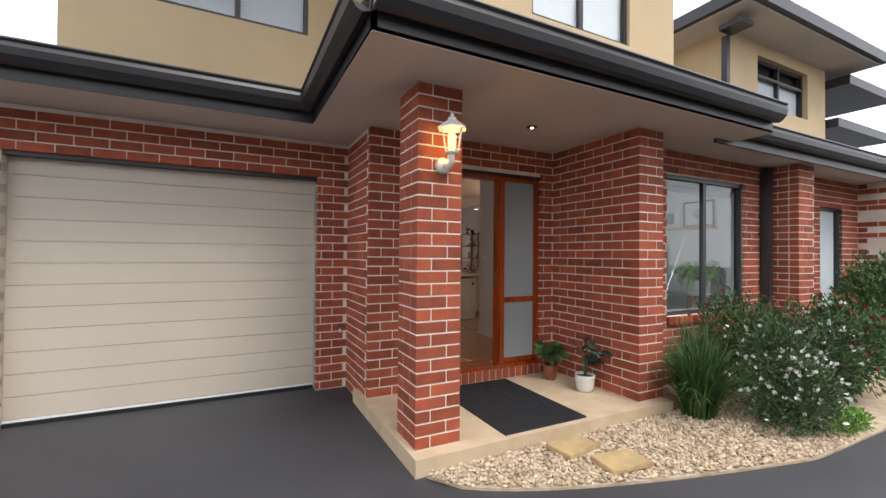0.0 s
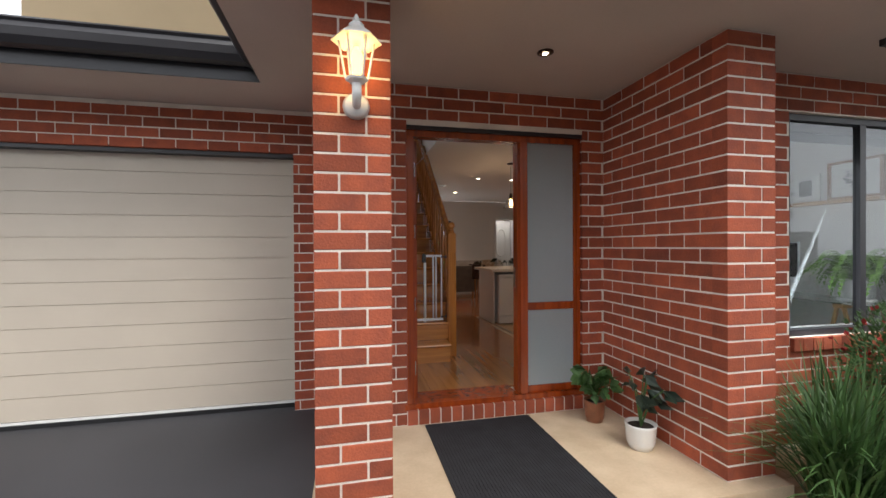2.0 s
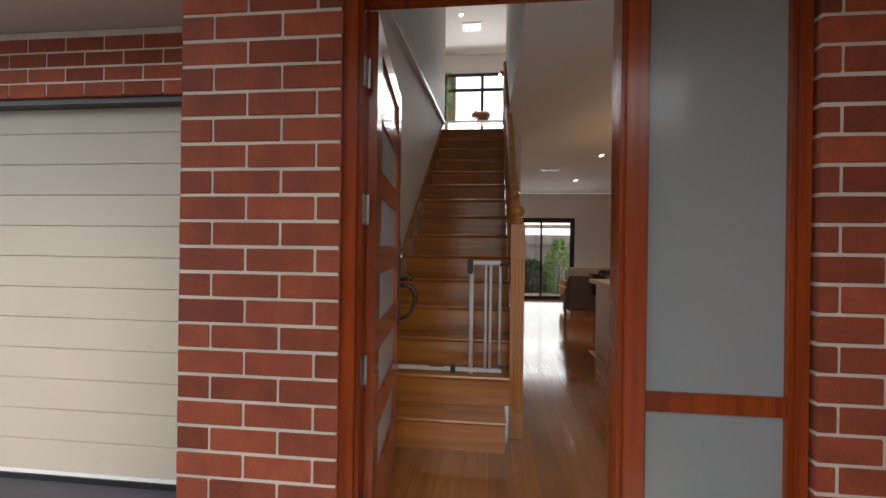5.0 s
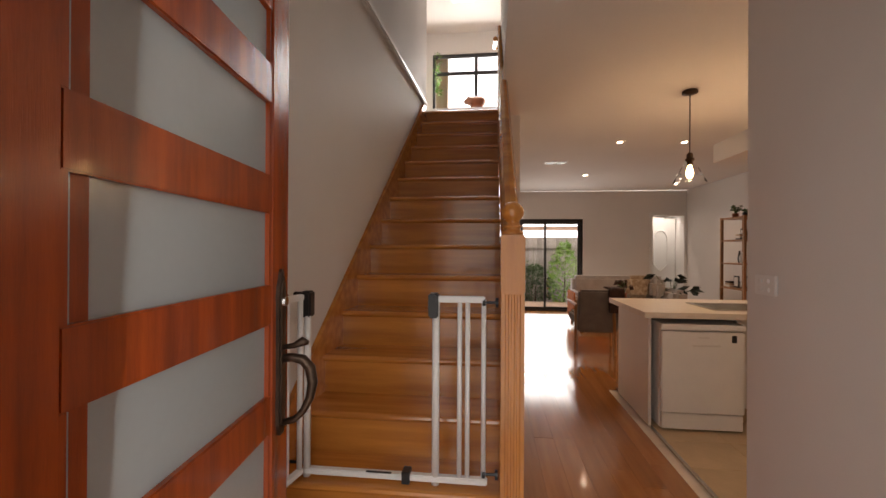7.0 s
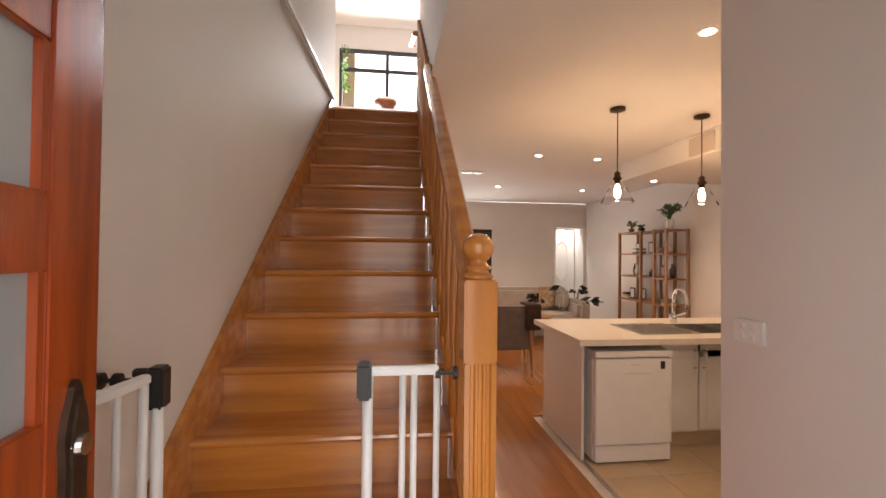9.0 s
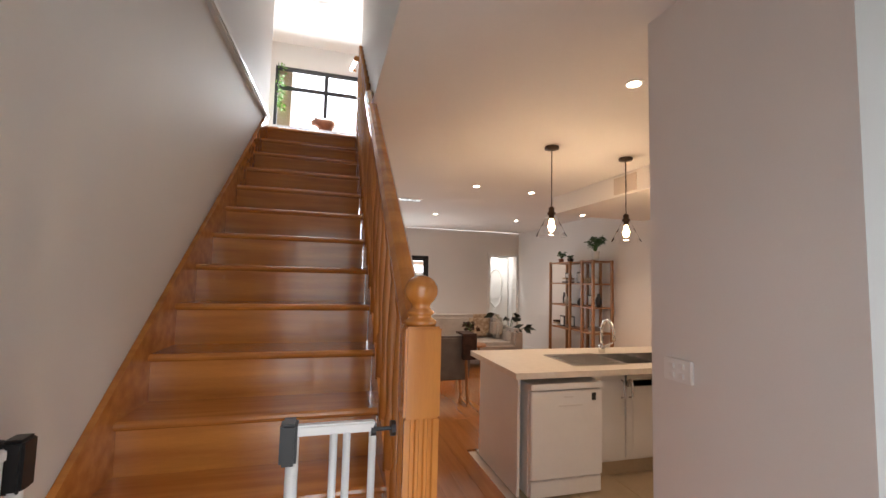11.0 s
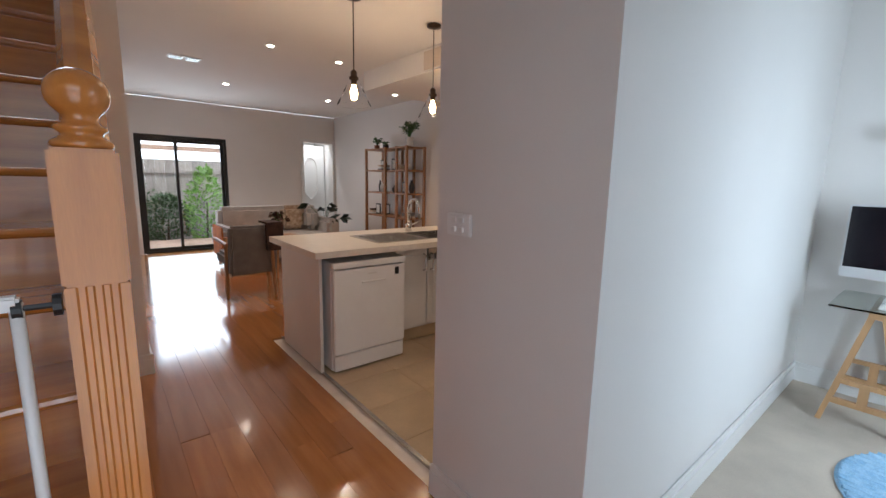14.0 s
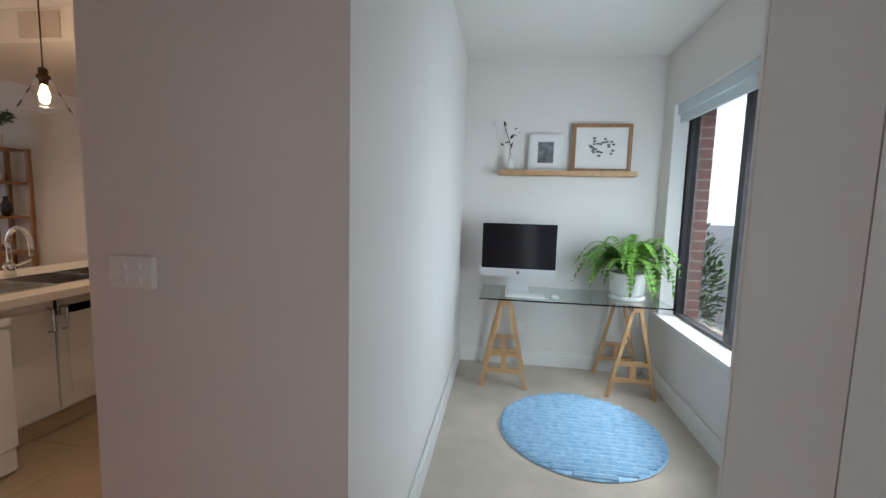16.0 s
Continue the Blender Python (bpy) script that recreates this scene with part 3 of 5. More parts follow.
# sliding glass door to the garden
sd = thing("sliding_door", 0.2, 8.55, FZ, "black framed sliding glass door to the garden", "door")
boxes("frame", BLACK, sd, (-0.45, -0.40, 8.53, 8.62, FZ, 2.04), (0.80, 0.85, 8.53, 8.62, FZ, 2.04), (-0.40, 0.80, 8.53, 8.62, 1.98, 2.04), (-0.40, 0.80, 8.53, 8.62, FZ - 0.02, FZ + 0.03))
for x0, x1, y in ((-0.40, 0.12, 8.54), (0.08, 0.80, 8.585)):
    leaf = boxes("sash", BLACK, sd, (x0, x0 + 0.04, y, y + 0.03, FZ + 0.03, 1.98), (x1 - 0.04, x1, y, y + 0.03, FZ + 0.03, 1.98), (x0 + 0.04, x1 - 0.04, y, y + 0.03, FZ + 0.03, FZ + 0.08), (x0 + 0.04, x1 - 0.04, y, y + 0.03, 1.94, 1.98))
    pane = boxes("pane", CLEAR, leaf, (x0 + 0.04, x1 - 0.04, y + 0.012, y + 0.018, FZ + 0.08, 1.94))
    pane.visible_shadow = False
bd = thing("bathroom_door", 2.5, 8.9, FZ, "white panelled bathroom door with arched glass, ajar", "door")
boxes("leaf", GLOSS, bd, (2.35, 2.97, 9.3, 9.335, FZ, 2.1))
bm = bmesh.new()
tube(bm, [(2.52 + 0.14 * (1 - math.cos(a)), 9.29, 1.62 + 0.22 * math.sin(a)) for a in [math.pi * k / 12 for k in range(13)]] + [(2.80, 9.29, 1.1), (2.66, 9.29, 0.95), (2.52, 9.29, 1.1), (2.52, 9.29, 1.62)], 0.012, 6)
part("moulding", bm, LAMINATE, bd)
boxes("handle", STEEL, bd, (2.38, 2.48, 9.26, 9.28, 1.12, 1.14), (2.38, 2.40, 9.28, 9.30, 1.12, 1.14))

# garden beyond
tagged(boxes("garden_deck", DECK, None, (-3, 4, 8.72, 10.6, -0.05, 0.08)), "low timber garden deck outside the sliding door", "deck")
gf = thing("garden_fence", 0.5, 11.5, 0, "weathered grey paling fence behind the garden", "fence")
for i in range(40):
    boxes("paling", PALING, gf, (-3 + i * 0.18, -2.823 + i * 0.18, 11.5, 11.52, GZ, 1.75))
boxes("rail", PALING, gf, (-3, 4.2, 11.46, 11.5, 1.45, 1.52))
for z in (1.95, 2.12, 2.29, 2.46):
    boxes("slat", DECK, gf, (-3, 4.2, 11.55, 11.57, z, z + 0.11))
for name, x, y, w, h, seed in (("garden_shrub", -0.75, 10.9, 0.9, 1.6, 11), ("garden_shrub", 0.15, 11.0, 0.55, 1.0, 12), ("garden_shrub", 0.85, 10.7, 0.4, 1.6, 13)):
    g = thing(name, x, y, GZ, "bushy green garden shrub by the fence", "shrub", "garden shrubs")
    rng = random.Random(seed)
    pts = []
    for _ in range(1500):
        a, u, r = rng.uniform(0, 6.28), rng.random(), rng.random() ** 0.4
        pts.append(((x + w * r * math.cos(a) * math.sin(math.pi * (0.15 + 0.8 * u)), y + 0.5 * w * r * math.sin(a), GZ + 0.1 + h * u), (math.cos(a), math.sin(a), 0.5)))
    leaves("crown", FERN if seed == 13 else BUSH, g, pts, 0.09, seed)
    bm = bmesh.new()
    tube(bm, [(x, y, GZ), (x + 0.03, y, GZ + h * 0.6)], [0.03, 0.012], 6)
    part("trunk", bm, STEM, g)

# ---- front door ----
df = thing("door_1", -0.85, 0.08, 0, "red stained timber entry frame with frosted sidelight", "door frame", kind="structure")
boxes("sill", JARRAH, df, (-1.63, -0.19, -0.06, 0.04, 0.112, 0.15), (-1.63, -0.73, 0.04, 0.208, 0.112, 0.146))
for x0, x1, y1 in ((-1.63, -1.55, 0.205), (-0.733, -0.648, 0.07), (-0.245, -0.19, 0.055)):
    boxes("jamb", JARRAH, df, (x0, x1, -0.03, y1, 0.15, 2.12), bevel=0.004)
    boxes("stop", JARRAH, df, (x0 + 0.012, x1 - 0.012, -0.048, -0.03, 0.15, 2.12), bevel=0.003)
boxes("head", JARRAH, df, (-1.63, -0.19, -0.03, 0.06, 2.122, 2.198))
boxes("lintel_flashing", CHARCOAL, df, (-1.63, -0.19, -0.055, -0.03, 2.17, 2.198))
boxes("rail", JARRAH, df, (-0.648, -0.245, -0.02, 0.025, 0.80, 0.86), bevel=0.004)
boxes("rail", JARRAH, df, (-0.648, -0.245, -0.02, 0.025, 0.15, 0.20), bevel=0.004)
boxes("frosted_pane", FROST, df, (-0.648, -0.245, -0.005, 0.005, 0.86, 2.122), label="grey frosted glass")
boxes("frosted_pane", FROST, df, (-0.648, -0.245, -0.005, 0.005, 0.20, 0.80), label="grey frosted glass")
door = thing("front_door", 0, 0, 0, "open red timber front door with six frosted panes", "door")
W, HH = 0.82, 1.955
for x0, x1 in ((0, 0.11), (W - 0.11, W)):
    boxes("stile", JARRAH, door, (x0, x1, -0.02, 0.02, 0, HH), bevel=0.003)
rails = [(0, 0.28), (0.465, 0.57), (0.755, 0.855), (1.04, 1.145), (1.33, 1.43), (1.615, 1.72), (HH - 0.10, HH)]
for z0, z1 in rails:
    boxes("rail", JARRAH, door, (0.11, W - 0.11, -0.018, 0.018, z0, z1), bevel=0.003)
for (a, b), (c, d) in zip(rails, rails[1:]):
    boxes("frosted_pane", FROST, door, (0.11, W - 0.11, -0.005, 0.005, b, c), label="frosted glass")
    boxes("bead", JARRAH, door, (0.11, 0.122, -0.016, 0.016, b, c), (W - 0.122, W - 0.11, -0.016, 0.016, b, c))
bm = bmesh.new()
hx = W - 0.062
RISE = 0.075
edge = [(-0.012, 0.66), (0.012, 0.66), (0.022, 0.69), (0.025, 0.74), (0.022, 0.80), (0.024, 1.00), (0.027, 1.03), (0.022, 1.06), (0.012, 1.085), (0.008, 1.10), (0, 1.108), (-0.008, 1.10), (-0.012, 1.085), (-0.022, 1.06), (-0.027, 1.03), (-0.024, 1.00), (-0.022, 0.80), (-0.025, 0.74), (-0.022, 0.69)]
extrude(bm, [(hx + u, v + RISE) for u, v in edge], "y", -0.029, -0.019)
extrude(bm, [(hx + 0.6 * u, 0.89 + RISE + (v - 0.89) * 0.9) for u, v in edge], "y", -0.033, -0.029)
handle = part("handle_plate", bm, BRONZE, door, "aged bronze ornate handle plate")
bm = bmesh.new()
tube(bm, [(hx, -0.030, 0.940), (hx, -0.055, 0.943), (hx, -0.085, 0.937), (hx, -0.105, 0.915), (hx, -0.112, 0.875), (hx, -0.105, 0.835), (hx, -0.088, 0.800), (hx, -0.065, 0.775), (hx, -0.030, 0.765)], [0.012, 0.012, 0.014, 0.015, 0.014, 0.012, 0.01, 0.009, 0.009], 10)
part("pull", bm, BRONZE, handle, smooth=True)
bm = bmesh.new()
tube(bm, [(hx, -0.030, 0.970), (hx, -0.06, 0.975), (hx, -0.085, 0.987), (hx, -0.10, 0.983)], [0.007, 0.008, 0.013, 0.006], 8)
part("thumb_latch", bm, BRONZE, handle, smooth=True)
bm = bmesh.new()
tube(bm, [(hx, -0.030, 1.095), (hx, -0.040, 1.095)], [0.016, 0.014], 14)
part("key_cylinder", bm, STEEL, handle)
door.matrix_world = pose(-1.540, 0.04, 0.155, 0, 0, 96.3)
for z in (0.40, 0.88, 1.42, 1.88):
    hinge = boxes("hinge", STEEL, df, (-1.55, -1.546, -0.02, 0.035, z - 0.05, z + 0.05), label="steel butt hinge")
    bm = bmesh.new()
    tube(bm, [(-1.543, 0.012, z - 0.05), (-1.543, 0.012, z + 0.05)], 0.007, 8)
    part("barrel", bm, STEEL, hinge)
boxes("architrave", GLOSS, df, (-0.275, -0.192, 0.057, 0.069, 0.15, 2.2), label="white inner architrave")
boxes("strike_plate", STEEL, df, (-0.735, -0.733, 0.02, 0.06, 0.98, 1.14), label="steel strike plate")

# ---- stairs ----
st = thing("staircase", -1.35, 1.0, FZ, "varnished honey timber staircase with closed risers", "staircase")
R, G, Y0 = (UZ - FZ) / 15, 0.2272, 1.0
for k in range(1, 16):
    y, z = Y0 + G * (k - 1), FZ + R * k
    xr = -0.93 if k > 1 else -0.99
    bm = bmesh.new()
    extrude(bm, [(y + G + 0.02, z - 0.03), (y + 0.006, z - 0.03), (y - 0.004, z - 0.024), (y - 0.008, z - 0.015), (y - 0.004, z - 0.005), (y + 0.006, z), (y + G + 0.02, z)], "x", stair_side(y) - 0.004, xr - 0.03)
    part("tread", bm, OAK, st)
    boxes("riser", OAK, st, (stair_side(y) - 0.004, xr - 0.035, y + 0.018, y + 0.036, z - R, z - 0.03))
bm = bmesh.new()
side = [(0.82, FZ), (0.82, FZ + 0.16), (4.18, UZ + 0.12), (4.20, UZ - 0.35), (1.3, FZ)]
faces = [[bm.verts.new((stair_side(y) + dx, y, z)) for y, z in side] for dx in (-0.022, 0.0)]
for k in range(5):
    bm.faces.new((faces[0][k], faces[0][(k + 1) % 5], faces[1][(k + 1) % 5], faces[1][k]))
bm.faces.new(faces[0][::-1]), bm.faces.new(faces[1])
part("wall_string", bm, OAK, st)
bm = bmesh.new()
extrude(bm, [(1.28, FZ), (1.28, FZ + R * 2 + 0.10), (4.18, UZ + 0.10), (4.20, UZ - 0.1), (4.20, FZ)], "x", -0.962, -0.935)
part("outer_string", bm, OAK, st)
n = 20
for i in range(n):
    y = 1.40 + (4.1 - 1.40) * i / (n - 1)
    zs = FZ + R * 2 + 0.10 + (y - 1.28) * (UZ - FZ - R * 2) / (4.18 - 1.28)
    if zs + 0.9 > 5:
        continue
    bm = bmesh.new()
    lathe(bm, [(0.018, zs - 0.02), (0.018, zs + 0.15), (0.012, zs + 0.17), (0.02, zs + 0.4), (0.012, zs + 0.62), (0.018, zs + 0.66), (0.018, zs + 0.80)], -0.949, y, 10)
    part("baluster", bm, OAKV, st, smooth=True)
bm = bmesh.new()
sl = (UZ - FZ - R * 2) / (4.18 - 1.28)
ys = (1.27, 2.92)
prof = [(-0.032, 0), (0.032, 0), (0.034, 0.03), (0.022, 0.058), (0, 0.064), (-0.022, 0.058), (-0.034, 0.03)]
rings = [[bm.verts.new((-0.949 + u, y, 1.36 + (y - 1.27) * sl + v)) for u, v in prof] for y in ys]
for k in range(len(prof)):
    bm.faces.new((rings[0][k], rings[0][(k + 1) % len(prof)], rings[1][(k + 1) % len(prof)], rings[1][k]))
bm.faces.new(rings[0]), bm.faces.new(rings[1])
part("handrail", bm, OAK, st)
NX, NY, NH = -0.952, 1.25, 0.043


def fluted(half, groove):
    """A square outline with three round-bottomed flutes in each side."""
    one = [(-half, -half)]
    for c in (-0.5, 0.0, 0.5):
        one += [(half * c - 0.007, -half), (half * c - 0.004, -half + groove), (half * c + 0.004, -half + groove), (half * c + 0.007, -half)]
    out = []
    for q in range(4):
        ca, sa = (1, 0, -1, 0)[q], (0, 1, 0, -1)[q]
        out += [(NX + u * ca - v * sa, NY + u * sa + v * ca) for u, v in one]
    return out


bm = bmesh.new()
box(bm, NX - NH, NX + NH, NY - NH, NY + NH, 1.235, 1.448)
newel = part("newel_post", bm, OAKV, st, bevel=0.005)
boxes("plinth", OAKV, newel, (NX - NH, NX + NH, NY - NH, NY + NH, FZ, FZ + 0.16), bevel=0.005)
bm = bmesh.new()
extrude(bm, fluted(NH - 0.002, 0.006), "z", FZ + 0.16, 1.236)
part("fluted_shaft", bm, OAKV, newel)
bm = bmesh.new()
lathe(bm, [(0.036, 1.448), (0.040, 1.453), (0.040, 1.458), (0.034, 1.463), (0.026, 1.468), (0.028, 1.473), (0.034, 1.477), (0.034, 1.481), (0.026, 1.486), (0.022, 1.492), (0.024, 1.499)] + [(0.041 * math.sin(a), 1.531 - 0.038 * math.cos(a)) for a in [0.75 + 2.3 * k / 12 for k in range(13)]], NX, NY, 32)
part("ball_cap", bm, OAKV, newel, smooth=True)
bm = bmesh.new()
tube(bm, [(-0.99, 5.0, 3.95), (-0.99, 4.0, 3.55)], 0.025, 10)
tube(bm, [(-0.94, 4.9, 3.88), (-0.99, 4.9, 3.9)], 0.01, 6)
tagged(part("wall_handrail", bm, OAK), "short timber handrail fixed to the landing wall", "handrail")

# ---- safety gate on the second step ----
gt = thing("safety_gate", -1.3, 1.28, FZ + 2 * R, "white steel stair safety gate standing open", "gate")
gz, gh = FZ + 2 * R, 0.70
boxes("bottom_bar", WHITEMETAL, gt, (-1.75, -1.04, 1.265, 1.295, gz + 0.012, gz + 0.035), bevel=0.004)
for x in (-1.742, -1.235):
    bm = bmesh.new()
    tube(bm, [(x, 1.28, gz), (x, 1.28, gz + gh)], 0.014, 10)
    part("upright", bm, WHITEMETAL, gt, smooth=True)
for x in (-1.145, -1.115, -1.055):
    bm = bmesh.new()
    tube(bm, [(x, 1.28, gz + 0.03), (x, 1.28, gz + gh)], 0.009, 10)
    part("bar", bm, WHITEMETAL, gt, smooth=True)
boxes("top_bar", WHITEMETAL, gt, (-1.235, -1.05, 1.268, 1.292, gz + gh - 0.012, gz + gh + 0.012), bevel=0.004)
def leaf_x(y):
    return -1.752 - 0.17 * (1.27 - y)


for y in (0.72, 0.81, 0.90, 0.99, 1.08, 1.17, 1.245):
    bm = bmesh.new()
    tube(bm, [(leaf_x(y), y, gz + 0.03), (leaf_x(y), y, gz + gh)], 0.008 if 0.75 < y < 1.2 else 0.011, 10)
    part("gate_bar", bm, WHITEMETAL, gt, smooth=True)
for z in (gz + gh, gz + 0.032):
    bm = bmesh.new()
    extrude(bm, [(leaf_x(0.71) - 0.012, 0.71), (leaf_x(0.71) + 0.012, 0.71), (leaf_x(1.255) + 0.012, 1.255), (leaf_x(1.255) - 0.012, 1.255)], "z", z - 0.012, z + 0.012)
    part("gate_rail", bm, WHITEMETAL, gt, bevel=0.004)
boxes("latch", BLACK, gt, (-1.262, -1.225, 1.25, 1.31, gz + gh - 0.07, gz + gh + 0.022), bevel=0.006)
boxes("latch", BLACK, gt, (-1.765, -1.725, 1.262, 1.31, gz + gh - 0.08, gz + gh + 0.022), bevel=0.006)
boxes("hinge_arm", BLACK, gt, (-1.80, -1.766, 1.272, 1.292, gz + gh - 0.004, gz + gh + 0.018), bevel=0.004)
boxes("foot_latch", BLACK, gt, (-1.36, -1.33, 1.255, 1.305, gz + 0.004, gz + 0.05), (-1.50, -1.40, 1.262, 1.27, gz + 0.036, gz + 0.042), bevel=0.002)
for z in (gz + 0.05, gz + gh - 0.01):
    bm = bmesh.new()
    tube(bm, [(-1.055, 1.28, z), (-1.01, 1.28, z)], 0.005, 8)
    tube(bm, [(-1.012, 1.28, z), (-1.001, 1.28, z)], 0.018, 12)
    tube(bm, [(-1.06, 1.28, z), (-1.048, 1.28, z)], 0.015, 12)
    part("tension_bolt", bm, BLACK, gt)
    bm = bmesh.new()
    tube(bm, [(-1.75, 1.28, z), (-1.884, 1.28, z)], 0.006, 8)
    tube(bm, [(-1.868, 1.28, z), (-1.884, 1.28, z)], 0.02, 14)
    tube(bm, [(-1.842, 1.28, z), (-1.828, 1.28, z)], 0.018, 14)
    part("tension_bolt", bm, BLACK, gt)


# ---- landing things ----
planter = thing("landing_planter", -1.2, 6.6, UZ, "terracotta animal-shaped planter on the landing sill", "planter")
bm = bmesh.new()
tube(bm, [(-1.12, 6.69, 3.86), (-1.14, 6.69, 3.86), (-1.18, 6.69, 3.865), (-1.27, 6.69, 3.865), (-1.36, 6.69, 3.87), (-1.41, 6.69, 3.885), (-1.45, 6.69, 3.87), (-1.48, 6.69, 3.86)], [0.02, 0.06, 0.085, 0.09, 0.08, 0.065, 0.045, 0.035], 16)
part("body", bm, TERRA, planter, smooth=True)
for x in (-1.18, -1.35):
    for y in (6.65, 6.73):
        bm = bmesh.new()
        tube(bm, [(x, y, 3.756), (x, y, 3.83)], 0.022, 8)
        part("leg", bm, TERRA, planter, smooth=True)
for y in (6.65, 6.73):
    bm = bmesh.new()
    tube(bm, [(-1.41, y, 3.93), (-1.415, y, 3.965)], [0.02, 0.006], 8)
    part("ear", bm, TERRA, planter, smooth=True)
boxes("shelf", GLOSS, planter, (-2.0, -0.6, 6.62, 6.79, 3.72, 3.755), (-1.97, -1.93, 6.64, 6.78, UZ, 3.72), (-0.67, -0.63, 6.64, 6.78, UZ, 3.72))
vine = thing("hanging_vine", -1.97, 6.7, 4.5, "trailing green vine by the landing window", "plant")
rng = random.Random(3)
leaves("foliage", FERN, vine, [((-1.97 + rng.uniform(-0.02, 0.07), 6.72 + rng.uniform(-0.05, 0.05), 4.75 - rng.random() * 0.7), (0.5, -0.5, -0.5)) for _ in range(90)], 0.07, 3)
bm = bmesh.new()
tube(bm, [(-1.98, 6.72, 4.74), (-1.96, 6.70, 4.4), (-1.95, 6.71, 4.05)], 0.006, 6)
part("stem", bm, LEAF, vine)

# ---- light switch ----
sw = thing("light_switch", 0.03, 1.45, 1.2, "white four-button wall light switch", "switch")
boxes("plate", WHITEMETAL, sw, (0.016, 0.03, 1.39, 1.51, 1.225, 1.302), bevel=0.003)
for y in (1.43, 1.47):
    for z in (1.247, 1.280):
        boxes("button", GLOSS, sw, (0.010, 0.018, y - 0.011, y + 0.011, z - 0.009, z + 0.009), bevel=0.002)

# ---- kitchen ----
kit = thing("end_panel", 0.11, 3.2, FZ, "white gloss panel closing the kitchen bench", "panel")
boxes("board", LAMINATE, kit, (0.10, 0.12, 2.86, 3.56, FZ, 0.925))
boxes("board", LAMINATE, kit, (0.12, 1.9, 3.54, 3.56, FZ, 0.925))
tagged(boxes("benchtop", BENCH, None, (0.04, 1.02, 2.76, 3.64, 0.926, 0.966), (1.62, 2.1, 2.76, 3.64, 0.926, 0.966), (1.02, 1.62, 2.76, 2.92, 0.926, 0.966), (1.02, 1.62, 3.32, 3.64, 0.926, 0.966), bevel=0), "cream laminate kitchen benchtop around a sink", "benchtop")
sk = thing("sink", 1.3, 3.1, 0.9, "stainless steel double bowl sink with drainer", "sink")
boxes("bowl", STEEL, sk, (1.02, 1.30, 2.92, 3.32, 0.80, 0.806), (1.02, 1.026, 2.92, 3.32, 0.806, 0.97), (1.294, 1.30, 2.92, 3.32, 0.806, 0.97), (1.026, 1.294, 2.92, 2.926, 0.806, 0.97), (1.026, 1.294, 3.314, 3.32, 0.806, 0.97))
boxes("bowl", STEEL, sk, (1.32, 1.62, 2.92, 3.32, 0.80, 0.806), (1.32, 1.326, 2.92, 3.32, 0.806, 0.97), (1.614, 1.62, 2.92, 3.32, 0.806, 0.97), (1.326, 1.614, 2.92, 2.926, 0.806, 0.97), (1.326, 1.614, 3.314, 3.32, 0.806, 0.97))
drain = boxes("drainer", STEEL, sk, (0.56, 1.02, 2.90, 3.34, 0.967, 0.973))
for i in range(7):
    boxes("ridge", STEEL, drain, (0.60, 0.98, 2.95 + 0.05 * i, 2.965 + 0.05 * i, 0.973, 0.977))
tap = thing("kitchen_tap", 1.16, 3.40, 0.966, "chrome gooseneck kitchen mixer tap", "tap")
bm = bmesh.new()
tube(bm, [(1.16, 3.40, 0.966), (1.16, 3.40, 1.15)] + [(1.16, 3.32 + 0.08 * math.cos(a), 1.15 + 0.10 * math.sin(a)) for a in [math.pi * k / 10 for k in range(1, 11)]] + [(1.16, 3.24, 1.09)], 0.013, 10)
part("spout", bm, CHROME, tap, smooth=True)
bm = bmesh.new()
lathe(bm, [(0.028, 0.966), (0.028, 1.03), (0.02, 1.04)], 1.16, 3.40, 16)
part("base", bm, CHROME, tap, smooth=True)
bm = bmesh.new()
tube(bm, [(1.185, 3.40, 1.02), (1.26, 3.38, 1.05)], 0.008, 8)
part("lever", bm, CHROME, tap)
dw = thing("dishwasher", 0.43, 3.0, FZ, "white freestanding dishwasher under the bench", "dishwasher")
boxes("body", WHITEMETAL, dw, (0.16, 0.70, 2.82, 3.38, FZ + 0.01, 0.88), bevel=0.006)
boxes("door", WHITEMETAL, dw, (0.16, 0.70, 2.775, 2.816, FZ + 0.13, 0.835), bevel=0.006)
boxes("kick_plate", WHITEMETAL, dw, (0.165, 0.695, 2.785, 2.82, FZ + 0.015, FZ + 0.122), bevel=0.004)
boxes("top", WHITEMETAL, dw, (0.155, 0.705, 2.77, 3.38, 0.845, 0.885), bevel=0.005)
boxes("display", BLACK, dw, (0.615, 0.645, 2.770, 2.776, 0.765, 0.815))
boxes("grip", LAMINATE, dw, (0.36, 0.54, 2.768, 2.776, 0.735, 0.745), (0.40, 0.47, 2.772, 2.776, 0.79, 0.80))
